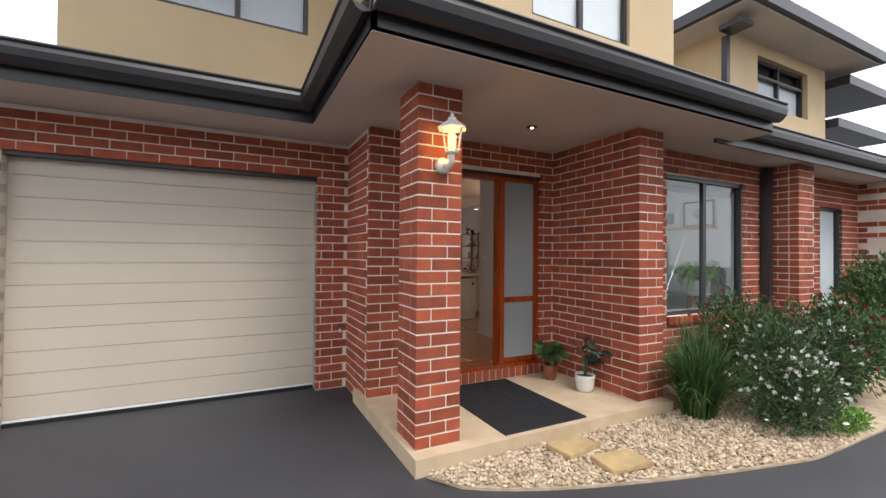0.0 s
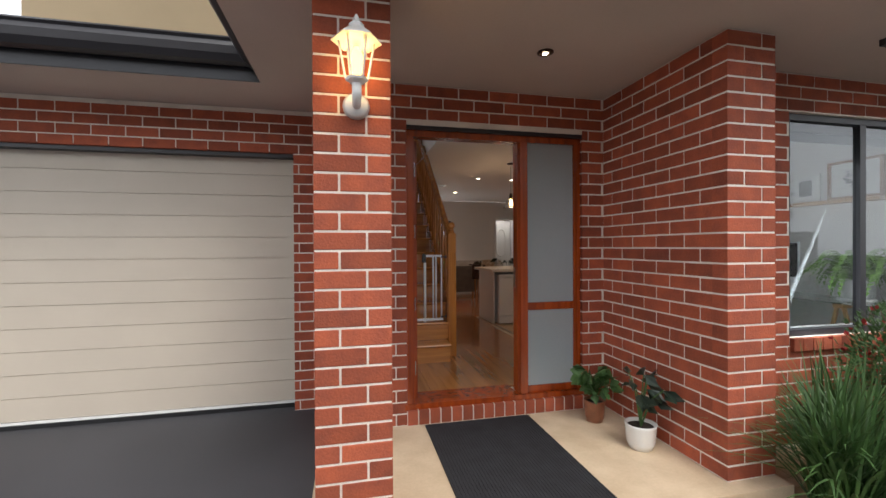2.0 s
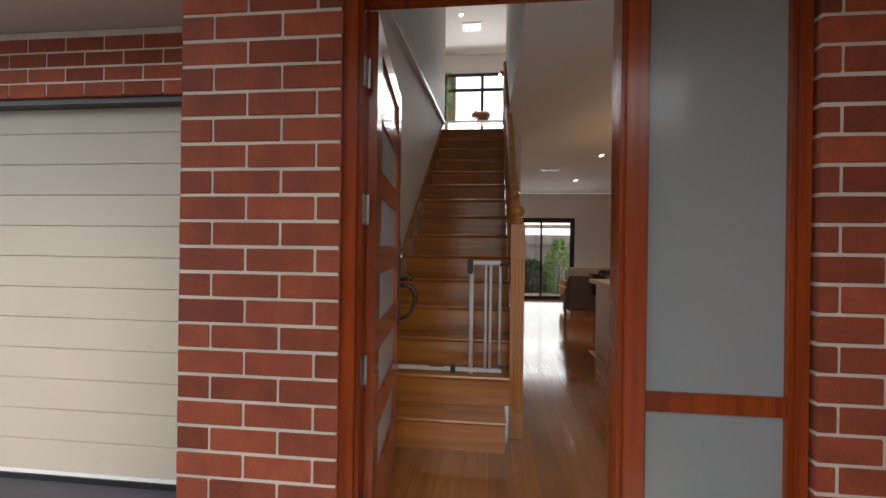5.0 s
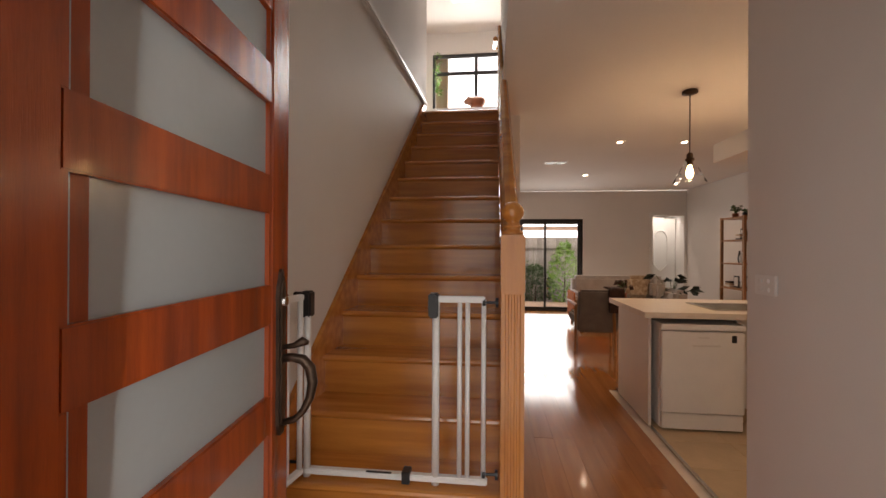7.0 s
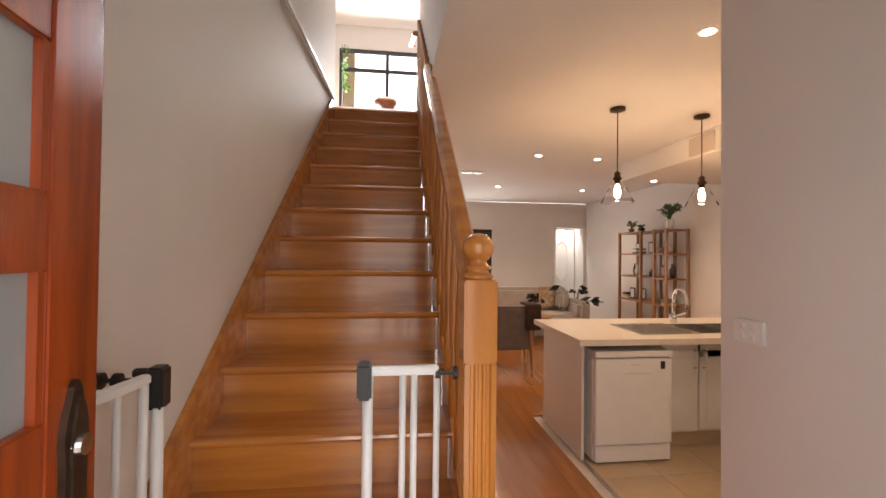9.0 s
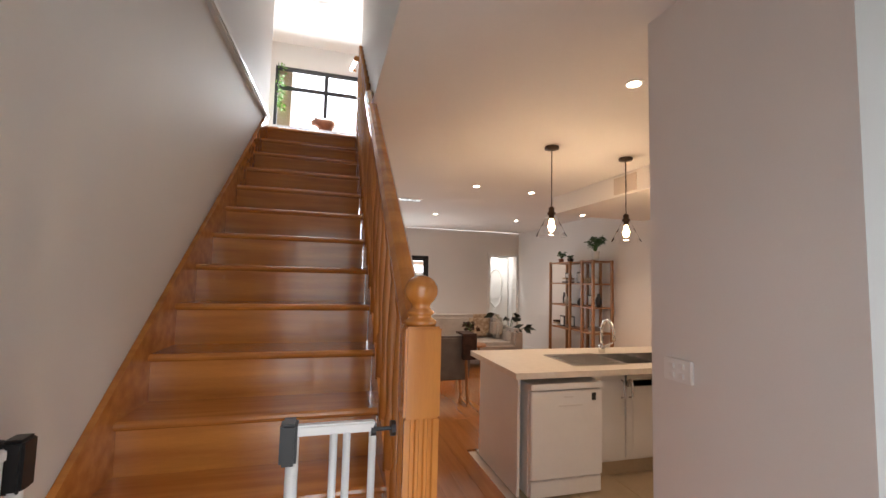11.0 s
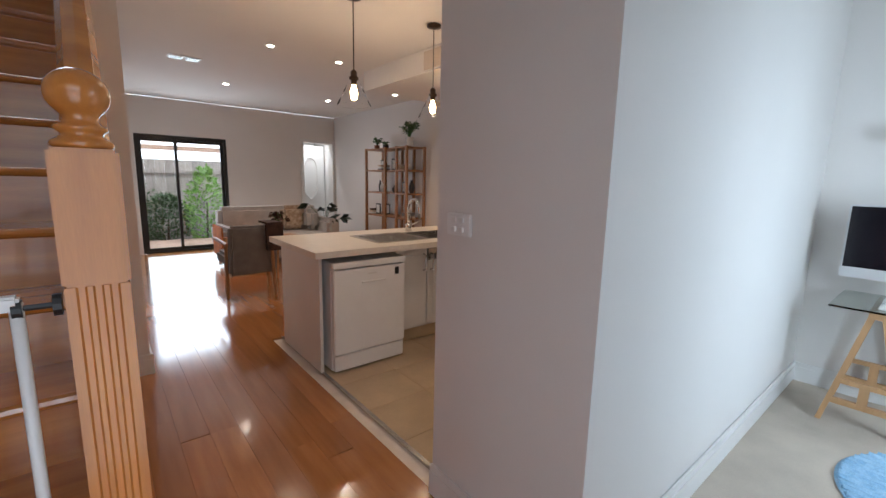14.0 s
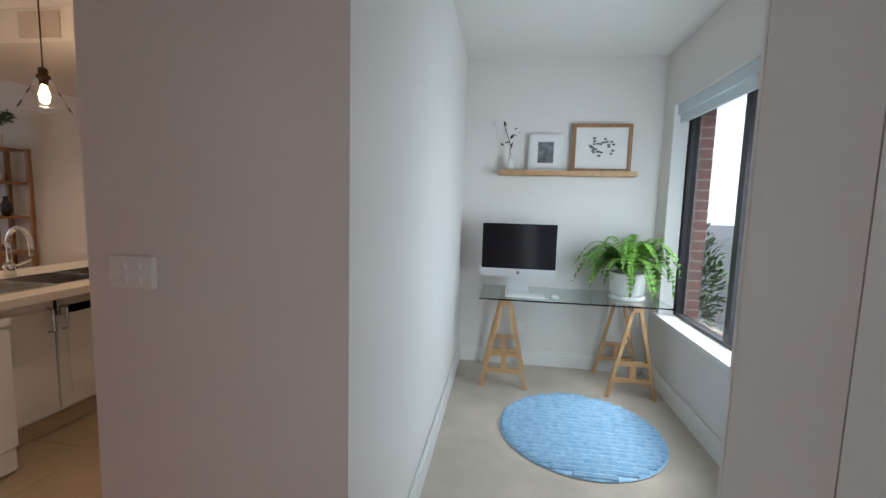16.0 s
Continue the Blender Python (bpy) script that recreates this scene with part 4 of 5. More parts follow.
for i in range(2):
    x0 = 0.72 + i * 0.60
    cab = thing("kitchen_cabinet", x0 + 0.3, 3.2, FZ, "white panelled kitchen base cabinet", "cabinet", "kitchen cabinets")
    boxes("body", LAMINATE, cab, (x0, x0 + 0.59, 2.95, 3.53, FZ + 0.12, 0.79))
    boxes("kick_board", TILE, cab, (x0, x0 + 0.59, 3.0, 3.05, FZ, FZ + 0.12))
    for k in range(2):
        a = x0 + 0.005 + k * 0.295
        cd = boxes("door", LAMINATE, cab, (a, a + 0.285, 2.928, 2.949, FZ + 0.14, 0.915), bevel=0.004)
        boxes("raised_panel", LAMINATE, cd, (a + 0.05, a + 0.235, 2.920, 2.929, FZ + 0.20, 0.85), bevel=0.004)
        hx = a + (0.255 if k == 0 else 0.03)
        bm = bmesh.new()
        tube(bm, [(hx, 2.929, 0.72), (hx, 2.895, 0.73), (hx, 2.895, 0.84), (hx, 2.929, 0.85)], 0.007, 8)
        part("handle", bm, STEEL, cd)


def pendant(x, y):
    p = thing("pendant_light", x, y, CZ, "clear glass cone pendant with a glowing filament bulb", "pendant light", "kitchen pendants")
    bm = bmesh.new()
    lathe(bm, [(0.055, CZ - 0.001), (0.055, CZ - 0.02), (0.02, CZ - 0.028)], x, y, 20)
    part("canopy", bm, BRONZE, p, smooth=True)
    bm = bmesh.new()
    tube(bm, [(x, y, CZ - 0.02), (x, y, 2.13)], 0.004, 6)
    part("cord", bm, BLACK, p)
    bm = bmesh.new()
    lathe(bm, [(0.012, 2.14), (0.022, 2.13), (0.022, 2.10), (0.032, 2.095), (0.032, 2.08), (0.02, 2.07), (0.02, 2.045)], x, y, 16)
    part("socket", bm, BRONZE, p, smooth=True)
    bm = bmesh.new()
    lathe(bm, [(0.012, 2.045), (0.022, 2.01), (0.026, 1.985), (0.02, 1.955), (0.004, 1.945)], x, y, 14)
    part("bulb", bm, WARM, p, "glowing amber bulb", smooth=True)
    bm = bmesh.new()
    for (r0, z0), (r1, z1) in zip([(0.034, 2.075), (0.075, 1.99), (0.115, 1.91)], [(0.075, 1.99), (0.115, 1.91), (0.113, 1.91)]):
        ra, rb = [[bm.verts.new((x + r * math.cos(6.2832 * k / 28), y + r * math.sin(6.2832 * k / 28), z)) for k in range(28)] for r, z in ((r0, z0), (r1, z1))]
        for k in range(28):
            bm.faces.new((ra[k], ra[(k + 1) % 28], rb[(k + 1) % 28], rb[k]))
    shade = part("shade", bm, SHADE, p, smooth=True)
    mod = shade.modifiers.new("thickness", "SOLIDIFY")
    mod.thickness = 0.002
    shade.visible_shadow = False
    l = new("lamp", bpy.data.lights.new("lamp", "POINT"))
    l.data.energy, l.data.color, l.data.shadow_soft_size = 2.2, (1.0, 0.70, 0.45), 0.03
    l.location = (x, y, 1.90)


pendant(0.47, 3.07), pendant(1.19, 3.12)


def downlight(x, y, z, energy=2.6, colour=(1.0, 0.70, 0.47)):
    d = thing("downlight", x, y, z, "small round recessed ceiling downlight, on", "downlight", "ceiling downlights")
    bm = bmesh.new()
    lathe(bm, [(0.048, z - 0.001), (0.048, z - 0.006), (0.036, z - 0.008), (0.036, z - 0.003)], x, y, 20)
    part("ring", bm, WHITEMETAL, d)
    bm = bmesh.new()
    lathe(bm, [(0.026, z - 0.0085), (0.026, z - 0.0095)], x, y, 16)
    part("lens", bm, SPOTG, d, "glowing lens")
    if energy:
        l = new("lamp", bpy.data.lights.new("lamp", "SPOT"))
        l.data.energy, l.data.color, l.data.spot_size, l.data.spot_blend, l.data.shadow_soft_size = energy * 4, colour, radians(130), 0.8, 0.04
        l.location = (x, y, z - 0.03)


for x, y in ((0.33, 2.01), (0.40, 4.55), (1.11, 4.62), (0.48, 6.63), (1.95, 6.76)):
    downlight(x, y, CZ)
downlight(1.84, 4.68, 2.40)
# unseen lamp above the bathroom doorway, added to brighten that room
downlight(2.5, 9.0, CZ, 6, (1.0, 0.97, 0.93))
downlight(-1.62, 5.4, 5.1, 0)
pd = thing("porch_downlight", -0.84, -0.72, SO, "small recessed porch downlight with a dark ring", "downlight")
bm = bmesh.new()
lathe(bm, [(0.05, SO + 0.003), (0.05, SO - 0.003), (0.036, SO - 0.006), (0.034, SO + 0.002)], -0.84, -0.72, 20)
part("ring", bm, BRONZE, pd)
bm = bmesh.new()
lathe(bm, [(0.018, SO - 0.006), (0.018, SO - 0.008)], -0.84, -0.72, 14)
part("lens", bm, SPOTG, pd, "glowing lens")
vent = thing("ceiling_vent", -0.14, 5.6, CZ, "small white slatted ceiling air vent", "vent")
boxes("frame", WHITEMETAL, vent, (-0.29, 0.01, 5.52, 5.68, CZ - 0.008, CZ - 0.001))
for i in range(5):
    boxes("slat", STEEL, vent, (-0.27, -0.155, 5.54 + 0.026 * i, 5.555 + 0.026 * i, CZ - 0.014, CZ - 0.008), (-0.125, -0.01, 5.54 + 0.026 * i, 5.555 + 0.026 * i, CZ - 0.014, CZ - 0.008))
v2 = thing("ceiling_vent", -1.46, 5.78, 5.1, "grey ceiling air vent above the landing", "vent")
boxes("frame", WHITEMETAL, v2, (-1.64, -1.28, 5.63, 5.93, 5.09, 5.099))
for i in range(9):
    boxes("slat", STEEL, v2, (-1.61, -1.31, 5.655 + 0.029 * i, 5.672 + 0.029 * i, 5.082, 5.09))
wv = thing("wall_vent", 1.5, 3.9, 2.45, "pale tan air conditioning grille on the bulkhead", "vent")
boxes("frame", SOFFIT, wv, (1.488, 1.499, 3.35, 3.65, 2.42, 2.58))

# ---- living room ----
def bookshelf():
    s = thing("open_shelf", 2.62, 5.6, FZ, "open light brown wooden shelf half full of ornaments", "shelf")
    x0, x1, y0, y1, top = 2.47, 2.82, 5.36, 6.55, 1.90
    for y in (y0, 5.62, 5.94, y1 - 0.035):
        for x in (x0, x1 - 0.035):
            boxes("post", BENTWOOD, s, (x, x + 0.035, y, y + 0.035, FZ, top))
    for z in (0.42, 0.84, 1.20, 1.54, top - 0.03):
        for a, b in ((y0 + 0.035, 5.62), (5.975, y1 - 0.035)):
            boxes("shelf_board", BENTWOOD, s, (x0, x1, a, b, z, z + 0.022))
        boxes("shelf_board", BENTWOOD, s, (x0 + 0.036, x1 - 0.036, 5.656, 5.939, z, z + 0.02))
    rng = random.Random(8)
    for z in (0.442, 0.862, 1.222, 1.562):
        for y in (5.44, 5.54, 5.72, 5.84, 6.05, 6.18, 6.31, 6.45):
            if rng.random() < 0.28:
                continue
            h, r = rng.uniform(0.07, 0.2), rng.uniform(0.025, 0.05)
            x = rng.uniform(2.55, 2.7)
            kind = rng.choice(("vase", "book", "photo_frame"))
            mat = rng.choice((TERRA, CERAMIC, BLACK, CREAM, STEEL, BROWN))
            if kind == "vase":
                bm = bmesh.new()
                lathe(bm, [(r * 0.6, z), (r, z + h * 0.3), (r * 0.9, z + h * 0.6), (r * 0.4, z + h * 0.85), (r * 0.5, z + h)], x, y, 14)
                tagged(part("ornament_vase", bm, mat, smooth=True), "small decorative vase on the wooden shelf", "vase", "shelf ornaments")
            elif kind == "book":
                bk = thing("book_stack", x, y, z, "small stack of books on the wooden shelf", "books", "shelf ornaments")
                for i in range(3):
                    boxes("book", rng.choice((CREAM, PAPER, BROWN, GREY)), bk, (x - 0.08, x + 0.08, y - 0.055, y + 0.055, z + 0.028 * i, z + 0.028 * i + 0.025), bevel=0.002)
            else:
                fr = thing("photo_frame", x, y, z, "small dark photo frame on the wooden shelf", "frame", "shelf ornaments")
                boxes("frame", BLACK, fr, (x, x + 0.015, y - 0.06, y + 0.06, z, z + 0.17))
                boxes("picture", PAPER, fr, (x - 0.002, x, y - 0.045, y + 0.045, z + 0.02, z + 0.15))


bookshelf()


def potted(name, x, y, z, r, h, potmat, label, leafmat, seed, leaf_h, n, size, narrow=0.5):
    p = thing(name, x, y, z, label, "potted plant")
    bm = bmesh.new()
    lathe(bm, [(r * 0.72, z), (r * 0.9, z + h * 0.25), (r, z + h * 0.9), (r * 1.05, z + h), (r * 0.93, z + h), (r * 0.88, z + h * 0.85)], x, y, 26)
    part("pot", bm, potmat, p, smooth=True)
    bm = bmesh.new()
    lathe(bm, [(r * 0.87, z + h * 0.84), (r * 0.86, z + h * 0.87)], x, y, 20)
    part("soil", bm, SOIL, p)
    rng = random.Random(seed)
    bm = bmesh.new()
    pts = []
    for _ in range(n):
        a, out, top = rng.uniform(0, 6.28), rng.uniform(0.1, 1.0) * leaf_h * 0.55, rng.uniform(0.35, 1) * leaf_h
        e = (x + out * math.cos(a), y + out * math.sin(a), z + h + top)
        tube(bm, [(x, y, z + h * 0.8), ((x + e[0]) / 2, (y + e[1]) / 2, z + h + top * 0.7), e], 0.004, 5)
        pts += [(e, (math.cos(a), math.sin(a), -0.25))] * 3
    part("stem", bm, LEAF, p)
    leaves("foliage", leafmat, p, pts, size, seed, narrow=narrow)
    return p


potted("shelf_plant", 2.62, 5.50, 1.90, 0.055, 0.13, CERAMIC, "feathery plant in a pale vase on the shelf", BUSH, 21, 0.22, 45, 0.07, 0.3)
potted("shelf_plant", 2.62, 6.42, 1.90, 0.045, 0.06, TERRA, "small potted plant on top of the shelf", LEAF, 22, 0.12, 20, 0.05)
potted("shelf_plant", 2.62, 6.15, 1.90, 0.05, 0.05, BLACK, "low dark potted plant on top of the shelf", LEAF, 23, 0.05, 24, 0.04)
potted("rubber_plant", 2.05, 7.2, FZ, 0.15, 0.30, CERAMIC, "dark-leaved rubber plant in a pot", DARKLEAF, 24, 0.55, 14, 0.17, 0.5)

ch = thing("armchair", 0.25, 5.2, FZ, "grey upholstered armchair with light wooden legs", "armchair")
for x, y, lean in ((0.02, 5.05, 0), (0.46, 4.88, 0), (0.12, 5.55, 0), (0.55, 5.40, 0)):
    bm = bmesh.new()
    tube(bm, [(x, y, FZ), (x + (0.02 if x < 0.3 else -0.02), y + 0.03, FZ + 0.58)], [0.014, 0.022], 8)
    part("leg", bm, BENTWOOD, ch)
bm = bmesh.new()
box(bm, 0.03, 0.50, 5.05, 5.55, FZ + 0.32, FZ + 0.46)
part("seat", bm, GREY, ch, bevel=0.03)
bm = bmesh.new()
vs = box(bm, 0.03, 0.50, 4.94, 5.06, FZ + 0.26, FZ + 0.78)
for v in vs[4:]:
    v.co.y -= 0.10
part("backrest", bm, GREY, ch, bevel=0.025)
for x in (0.0, 0.50):
    boxes("armrest", BENTWOOD, ch, (x, x + 0.04, 4.95, 5.55, FZ + 0.57, FZ + 0.60), bevel=0.008)
bm = bmesh.new()
vs = box(bm, 0.36, 0.53, 4.78, 4.84, FZ + 0.52, FZ + 0.80)
box(bm, 0.36, 0.545, 4.80, 5.1, FZ + 0.79, FZ + 0.81)
tagged(part("brown_throw", bm, BROWN, bevel=0.015), "dark brown knitted throw over the armchair back", "throw")

so = thing("sofa", 1.25, 7.4, FZ, "long light grey fabric sofa with cushions", "sofa")
SOFAM = material("light grey sofa fabric", (0.50, 0.47, 0.45), 0.95, vary=0.08, scale=8, bump=0.5, fine=180)
for nm, d in (("base", (0.45, 2.05, 6.75, 7.65, FZ + 0.10, FZ + 0.40)), ("backrest", (0.45, 2.05, 7.45, 7.72, FZ + 0.36, FZ + 0.80)), ("armrest", (1.90, 2.12, 6.75, 7.6, FZ + 0.2, FZ + 0.62)), ("armrest", (0.36, 0.55, 6.75, 7.6, FZ + 0.2, FZ + 0.55))):
    bm = bmesh.new()
    box(bm, *d)
    part(nm, bm, SOFAM, so, bevel=0.06)
for x in (0.45, 2.0):
    for y in (6.8, 7.6):
        boxes("leg", BENTWOOD, so, (x, x + 0.05, y, y + 0.05, FZ, FZ + 0.12))
bm = bmesh.new()
box(bm, 0.34, 0.95, 6.72, 7.45, FZ + 0.40, FZ + 0.43)
box(bm, 0.33, 0.355, 6.72, 7.3, FZ + 0.12, FZ + 0.57)
box(bm, 0.4, 0.9, 6.70, 6.73, FZ + 0.15, FZ + 0.42)
tagged(part("orange_throw", bm, ORANGE, bevel=0.012), "orange throw blanket draped over the sofa", "throw")
bm = bmesh.new()
vs = box(bm, 1.35, 1.75, 7.30, 7.46, FZ + 0.42, FZ + 0.82)
tagged(part("cushion", bm, CREAM, bevel=0.07), "cream patterned cushion on the grey sofa", "cushion")
bm = bmesh.new()
box(bm, 1.72, 1.92, 7.1, 7.4, FZ + 0.42, FZ + 0.76)
tagged(part("cushion", bm, SOFAM, bevel=0.07), "plain grey cushion on the sofa", "cushion")
tb = thing("side_table", 0.85, 5.9, FZ, "small round wooden side table", "table")
bm = bmesh.new()
lathe(bm, [(0.22, FZ + 0.50), (0.225, FZ + 0.51), (0.22, FZ + 0.525)], 0.85, 5.9, 28)
part("tabletop", bm, BENTWOOD, tb)
for a in (0, 2.1, 4.2):
    bm = bmesh.new()
    tube(bm, [(0.85 + 0.2 * math.cos(a), 5.9 + 0.2 * math.sin(a), FZ), (0.85 + 0.12 * math.cos(a), 5.9 + 0.12 * math.sin(a), FZ + 0.5)], 0.014, 8)
    part("leg", bm, BENTWOOD, tb)
potted("flower_vase", 0.85, 5.9, FZ + 0.525, 0.05, 0.13, TERRA, "vase of dried brown flowers on the table", BROWN, 25, 0.17, 14, 0.07, 0.8)

# ---- study ----
dk = thing("glass_desk", 2.3, 0.1, FZ, "glass top desk on two wooden trestles", "desk")
DZ = 0.80
boxes("glass_top", TABLEGLASS, dk, (2.03, 2.56, -0.57, 0.72, DZ, DZ + 0.010), bevel=0.002)


def trestle(yc, tilt):
    t = thing("desk_trestle", 2.3, yc, FZ, "pine A-frame trestle carrying the glass desk", "trestle", "desk trestles")
    for x in (2.09, 2.52):
        for s in (-1, 1):
            bm = bmesh.new()
            tube(bm, [(x, yc + s * 0.16, FZ + 0.004), (x, yc + s * 0.025, DZ - 0.03)], 0.017, 4)
            part("leg", bm, PINE, t)
        boxes("brace", PINE, t, (x - 0.012, x + 0.012, yc - 0.125, yc + 0.125, FZ + 0.12, FZ + 0.15))
        boxes("brace", PINE, t, (x - 0.012, x + 0.012, yc - 0.10, yc + 0.10, FZ + 0.24, FZ + 0.265))
        boxes("brace", PINE, t, (x - 0.012, x + 0.012, yc - 0.02, yc + 0.02, FZ + 0.15, FZ + 0.24))
    boxes("top_beam", PINE, t, (2.05, 2.55, yc - 0.035, yc + 0.035, DZ - 0.035, DZ - 0.001))


trestle(0.53, 0), trestle(-0.35, 0)
im = thing("desktop_computer", 2.35, 0.45, DZ + 0.01, "silver all-in-one desktop computer with black screen", "computer")
boxes("screen", SCREEN, im, (2.318, 2.322, 0.175, 0.725, 0.985, 1.325))
boxes("housing", SILVER, im, (2.322, 2.345, 0.165, 0.735, 0.925, 1.335), bevel=0.006)
boxes("chin", SILVER, im, (2.317, 2.322, 0.167, 0.733, 0.927, 0.985))
boxes("badge", INK, im, (2.3155, 2.317, 0.44, 0.46, 0.945, 0.968))
boxes("stand", SILVER, im, (2.345, 2.36, 0.37, 0.53, 0.812, 1.05), (2.27, 2.42, 0.36, 0.54, 0.811, 0.819))
kb = thing("keyboard", 2.16, 0.42, DZ + 0.01, "slim white keyboard on the glass desk", "keyboard")
boxes("case", WHITEMETAL, kb, (2.10, 2.22, 0.26, 0.54, 0.811, 0.819), bevel=0.002)
boxes("key_rows", PAPER, kb, *[(2.107 + 0.022 * i, 2.125 + 0.022 * i, 0.265, 0.535, 0.8192, 0.822) for i in range(5)])
bm = bmesh.new()
box(bm, 2.12, 2.21, 0.16, 0.215, 0.811, 0.826)
tagged(part("mouse", bm, WHITEMETAL, bevel=0.006), "small white computer mouse on the desk", "mouse")
fp = thing("fern", 2.30, -0.33, DZ + 0.01, "bright green potted fern in a white pot", "potted plant")
bm = bmesh.new()
lathe(bm, [(0.125, 0.811), (0.13, 0.82), (0.125, 0.835), (0.115, 0.836)], 2.30, -0.33, 28)
part("saucer", bm, CERAMIC, fp, smooth=True)
bm = bmesh.new()
lathe(bm, [(0.10, 0.837), (0.12, 0.86), (0.125, 0.99), (0.128, 1.0), (0.118, 1.0), (0.115, 0.985)], 2.30, -0.33, 28)
part("pot", bm, CERAMIC, fp, smooth=True)
rng = random.Random(31)
for i in range(80):
    a, l, up = rng.uniform(0, 6.28), rng.uniform(0.24, 0.44), rng.uniform(0.10, 0.30)
    hang = rng.uniform(0.08, 0.26) if rng.random() < 0.6 else 0.05
    verts, faces = [], []
    d, s = Vector((math.cos(a) * (0.55 if math.cos(a) > 0 else 1), math.sin(a), 0)), Vector((-math.sin(a), math.cos(a), 0))
    for k in range(1, 19):
        u = k / 18
        p = Vector((2.30, -0.33, 0.99)) + d * l * u + Vector((0, 0, up * math.sin(u * 2.2) - hang * u ** 3))
        p.y = max(p.y, -0.56)
        w = 0.045 * math.sin(math.pi * min(1, 0.15 + u * 0.85)) + 0.006
        spine = len(verts)
        verts.append(p - d * 0.010)
        for sg in (-1, 1):
            j = len(verts)
            verts.append(p + s * sg * w + d * 0.008 - Vector((0, 0, 0.008)))
            faces.append((spine, j, spine + 3))
    verts.append(p + d * 0.012)
    for v in verts:
        v.y = max(v.y, -0.585)
        v.x = min(v.x, 2.575)
    me = bpy.data.meshes.new("frond")
    me.from_pydata(verts, [], faces)
    me.materials.append(FERN)
    fr = new("frond", me)
    fr.parent = fp
    fr.matrix_parent_inverse = fp.matrix_world.inverted()
tagged(boxes("wall_shelf", PINE, None, (2.46, 2.60, -0.40, 0.63, 1.70, 1.735), bevel=0.003), "pale pine floating picture ledge on the wall", "shelf")
p1 = thing("picture_frame", 2.56, 0.27, 1.735, "small white framed monochrome photograph", "picture")
boxes("frame", PAPER, p1, (2.555, 2.575, 0.14, 0.40, 1.736, 2.02), bevel=0.003)
boxes("mount", GLOSS, p1, (2.551, 2.555, 0.16, 0.38, 1.756, 2.0))
boxes("photo", INK, p1, (2.548, 2.551, 0.21, 0.33, 1.80, 1.96))
p2 = thing("picture_frame", 2.56, -0.15, 1.735, "brown framed floral print with white mount", "picture")
boxes("frame", BENTWOOD, p2, (2.55, 2.58, -0.37, -0.345, 1.736, 2.10), (2.55, 2.58, 0.045, 0.07, 1.736, 2.10), (2.55, 2.58, -0.345, 0.045, 1.736, 1.761), (2.55, 2.58, -0.345, 0.045, 2.075, 2.10))
boxes("mount", PAPER, p2, (2.568, 2.575, -0.345, 0.045, 1.761, 2.075))
rng = random.Random(6)
boxes("print", INK, p2, *[(2.565 - 0.0002 * i, 2.568, y, y + 0.022, z, z + 0.014) for i, (y, z) in enumerate([(rng.uniform(-0.25, -0.07), rng.uniform(1.84, 1.99)) for _ in range(26)])])
vz = thing("bud_vase", 2.52, 0.54, 1.735, "small glass bud vase with dark twig leaves", "vase")
bm = bmesh.new()
lathe(bm, [(0.03, 1.736), (0.035, 1.76), (0.02, 1.80), (0.012, 1.85)], 2.52, 0.54, 16)
part("bottle", bm, CERAMIC, vz, smooth=True)
bm = bmesh.new()
tube(bm, [(2.52, 0.54, 1.8), (2.52, 0.55, 1.95), (2.51, 0.60, 2.09)], 0.003, 5)
part("twig", bm, STEM, vz)
leaves("twig_leaves", DARKLEAF, vz, [((2.52, 0.54 + 0.06 * math.sin(i), 1.90 + 0.025 * i), (0, math.sin(i * 2), 0.4)) for i in range(8)], 0.05, 9)
rug = thing("round_rug", 1.58, 0.08, FZ + 0.004, "round pale blue woven rug on beige carpet", "rug")
bm = bmesh.new()
lathe(bm, [(0.46, FZ + 0.0045), (0.468, FZ + 0.010), (0.46, FZ + 0.016)], 1.58, 0.08, 64)
part("base", bm, BLUE, rug)
for i in range(23):
    x = 1.58 - 0.44 + i * 0.04
    half = math.sqrt(max(0.0, 0.452 ** 2 - (x - 1.58) ** 2))
    if half > 0.05:
        bm = bmesh.new()
        tube(bm, [(x, 0.08 - half + 2 * half * k / 8, FZ + 0.016 + 0.003 * ((k + i) % 2)) for k in range(9)], 0.016, 6)
        part("braid", bm, BLUE, rug)
ol = thing("power_outlet", 2.59, 0.42, 0.45, "white double wall power outlet", "outlet")
boxes("plate", WHITEMETAL, ol, (2.588, 2.599, 0.37, 0.48, FZ + 0.28, FZ + 0.35), bevel=0.002)

# ---- porch things ----
mat = thing("door_mat", -1.1, -0.66, 0, "large black ribbed rubber door mat", "mat")
boxes("sheet", MATM, mat, (-1.49, -0.69, -1.25, -0.10, 0.001, 0.010))
boxes("rib", MATM, mat, *[(-1.48 + 0.02 * i, -1.47 + 0.02 * i, -1.24, -0.11, 0.010, 0.013) for i in range(40)])
lamp = thing("coach_lamp", -2.0, -1.30, 2.0, "white coach lantern wall light, glowing amber", "wall lamp")
LX, LY = -1.99, -1.19
bm = bmesh.new()
tube(bm, [(LX, LY, 1.93), (LX, LY - 0.03, 1.93)], [0.06, 0.045], 18)
part("backplate", bm, CERAMIC, lamp, smooth=True)
bm = bmesh.new()
tube(bm, [(LX, LY - 0.03, 1.93), (LX, LY - 0.09, 1.905), (LX, LY - 0.135, 1.935), (LX, LY - 0.135, 1.985)], [0.016, 0.018, 0.02, 0.02], 10)
part("arm", bm, CERAMIC, lamp, smooth=True)
cy = LY - 0.135
bm = bmesh.new()
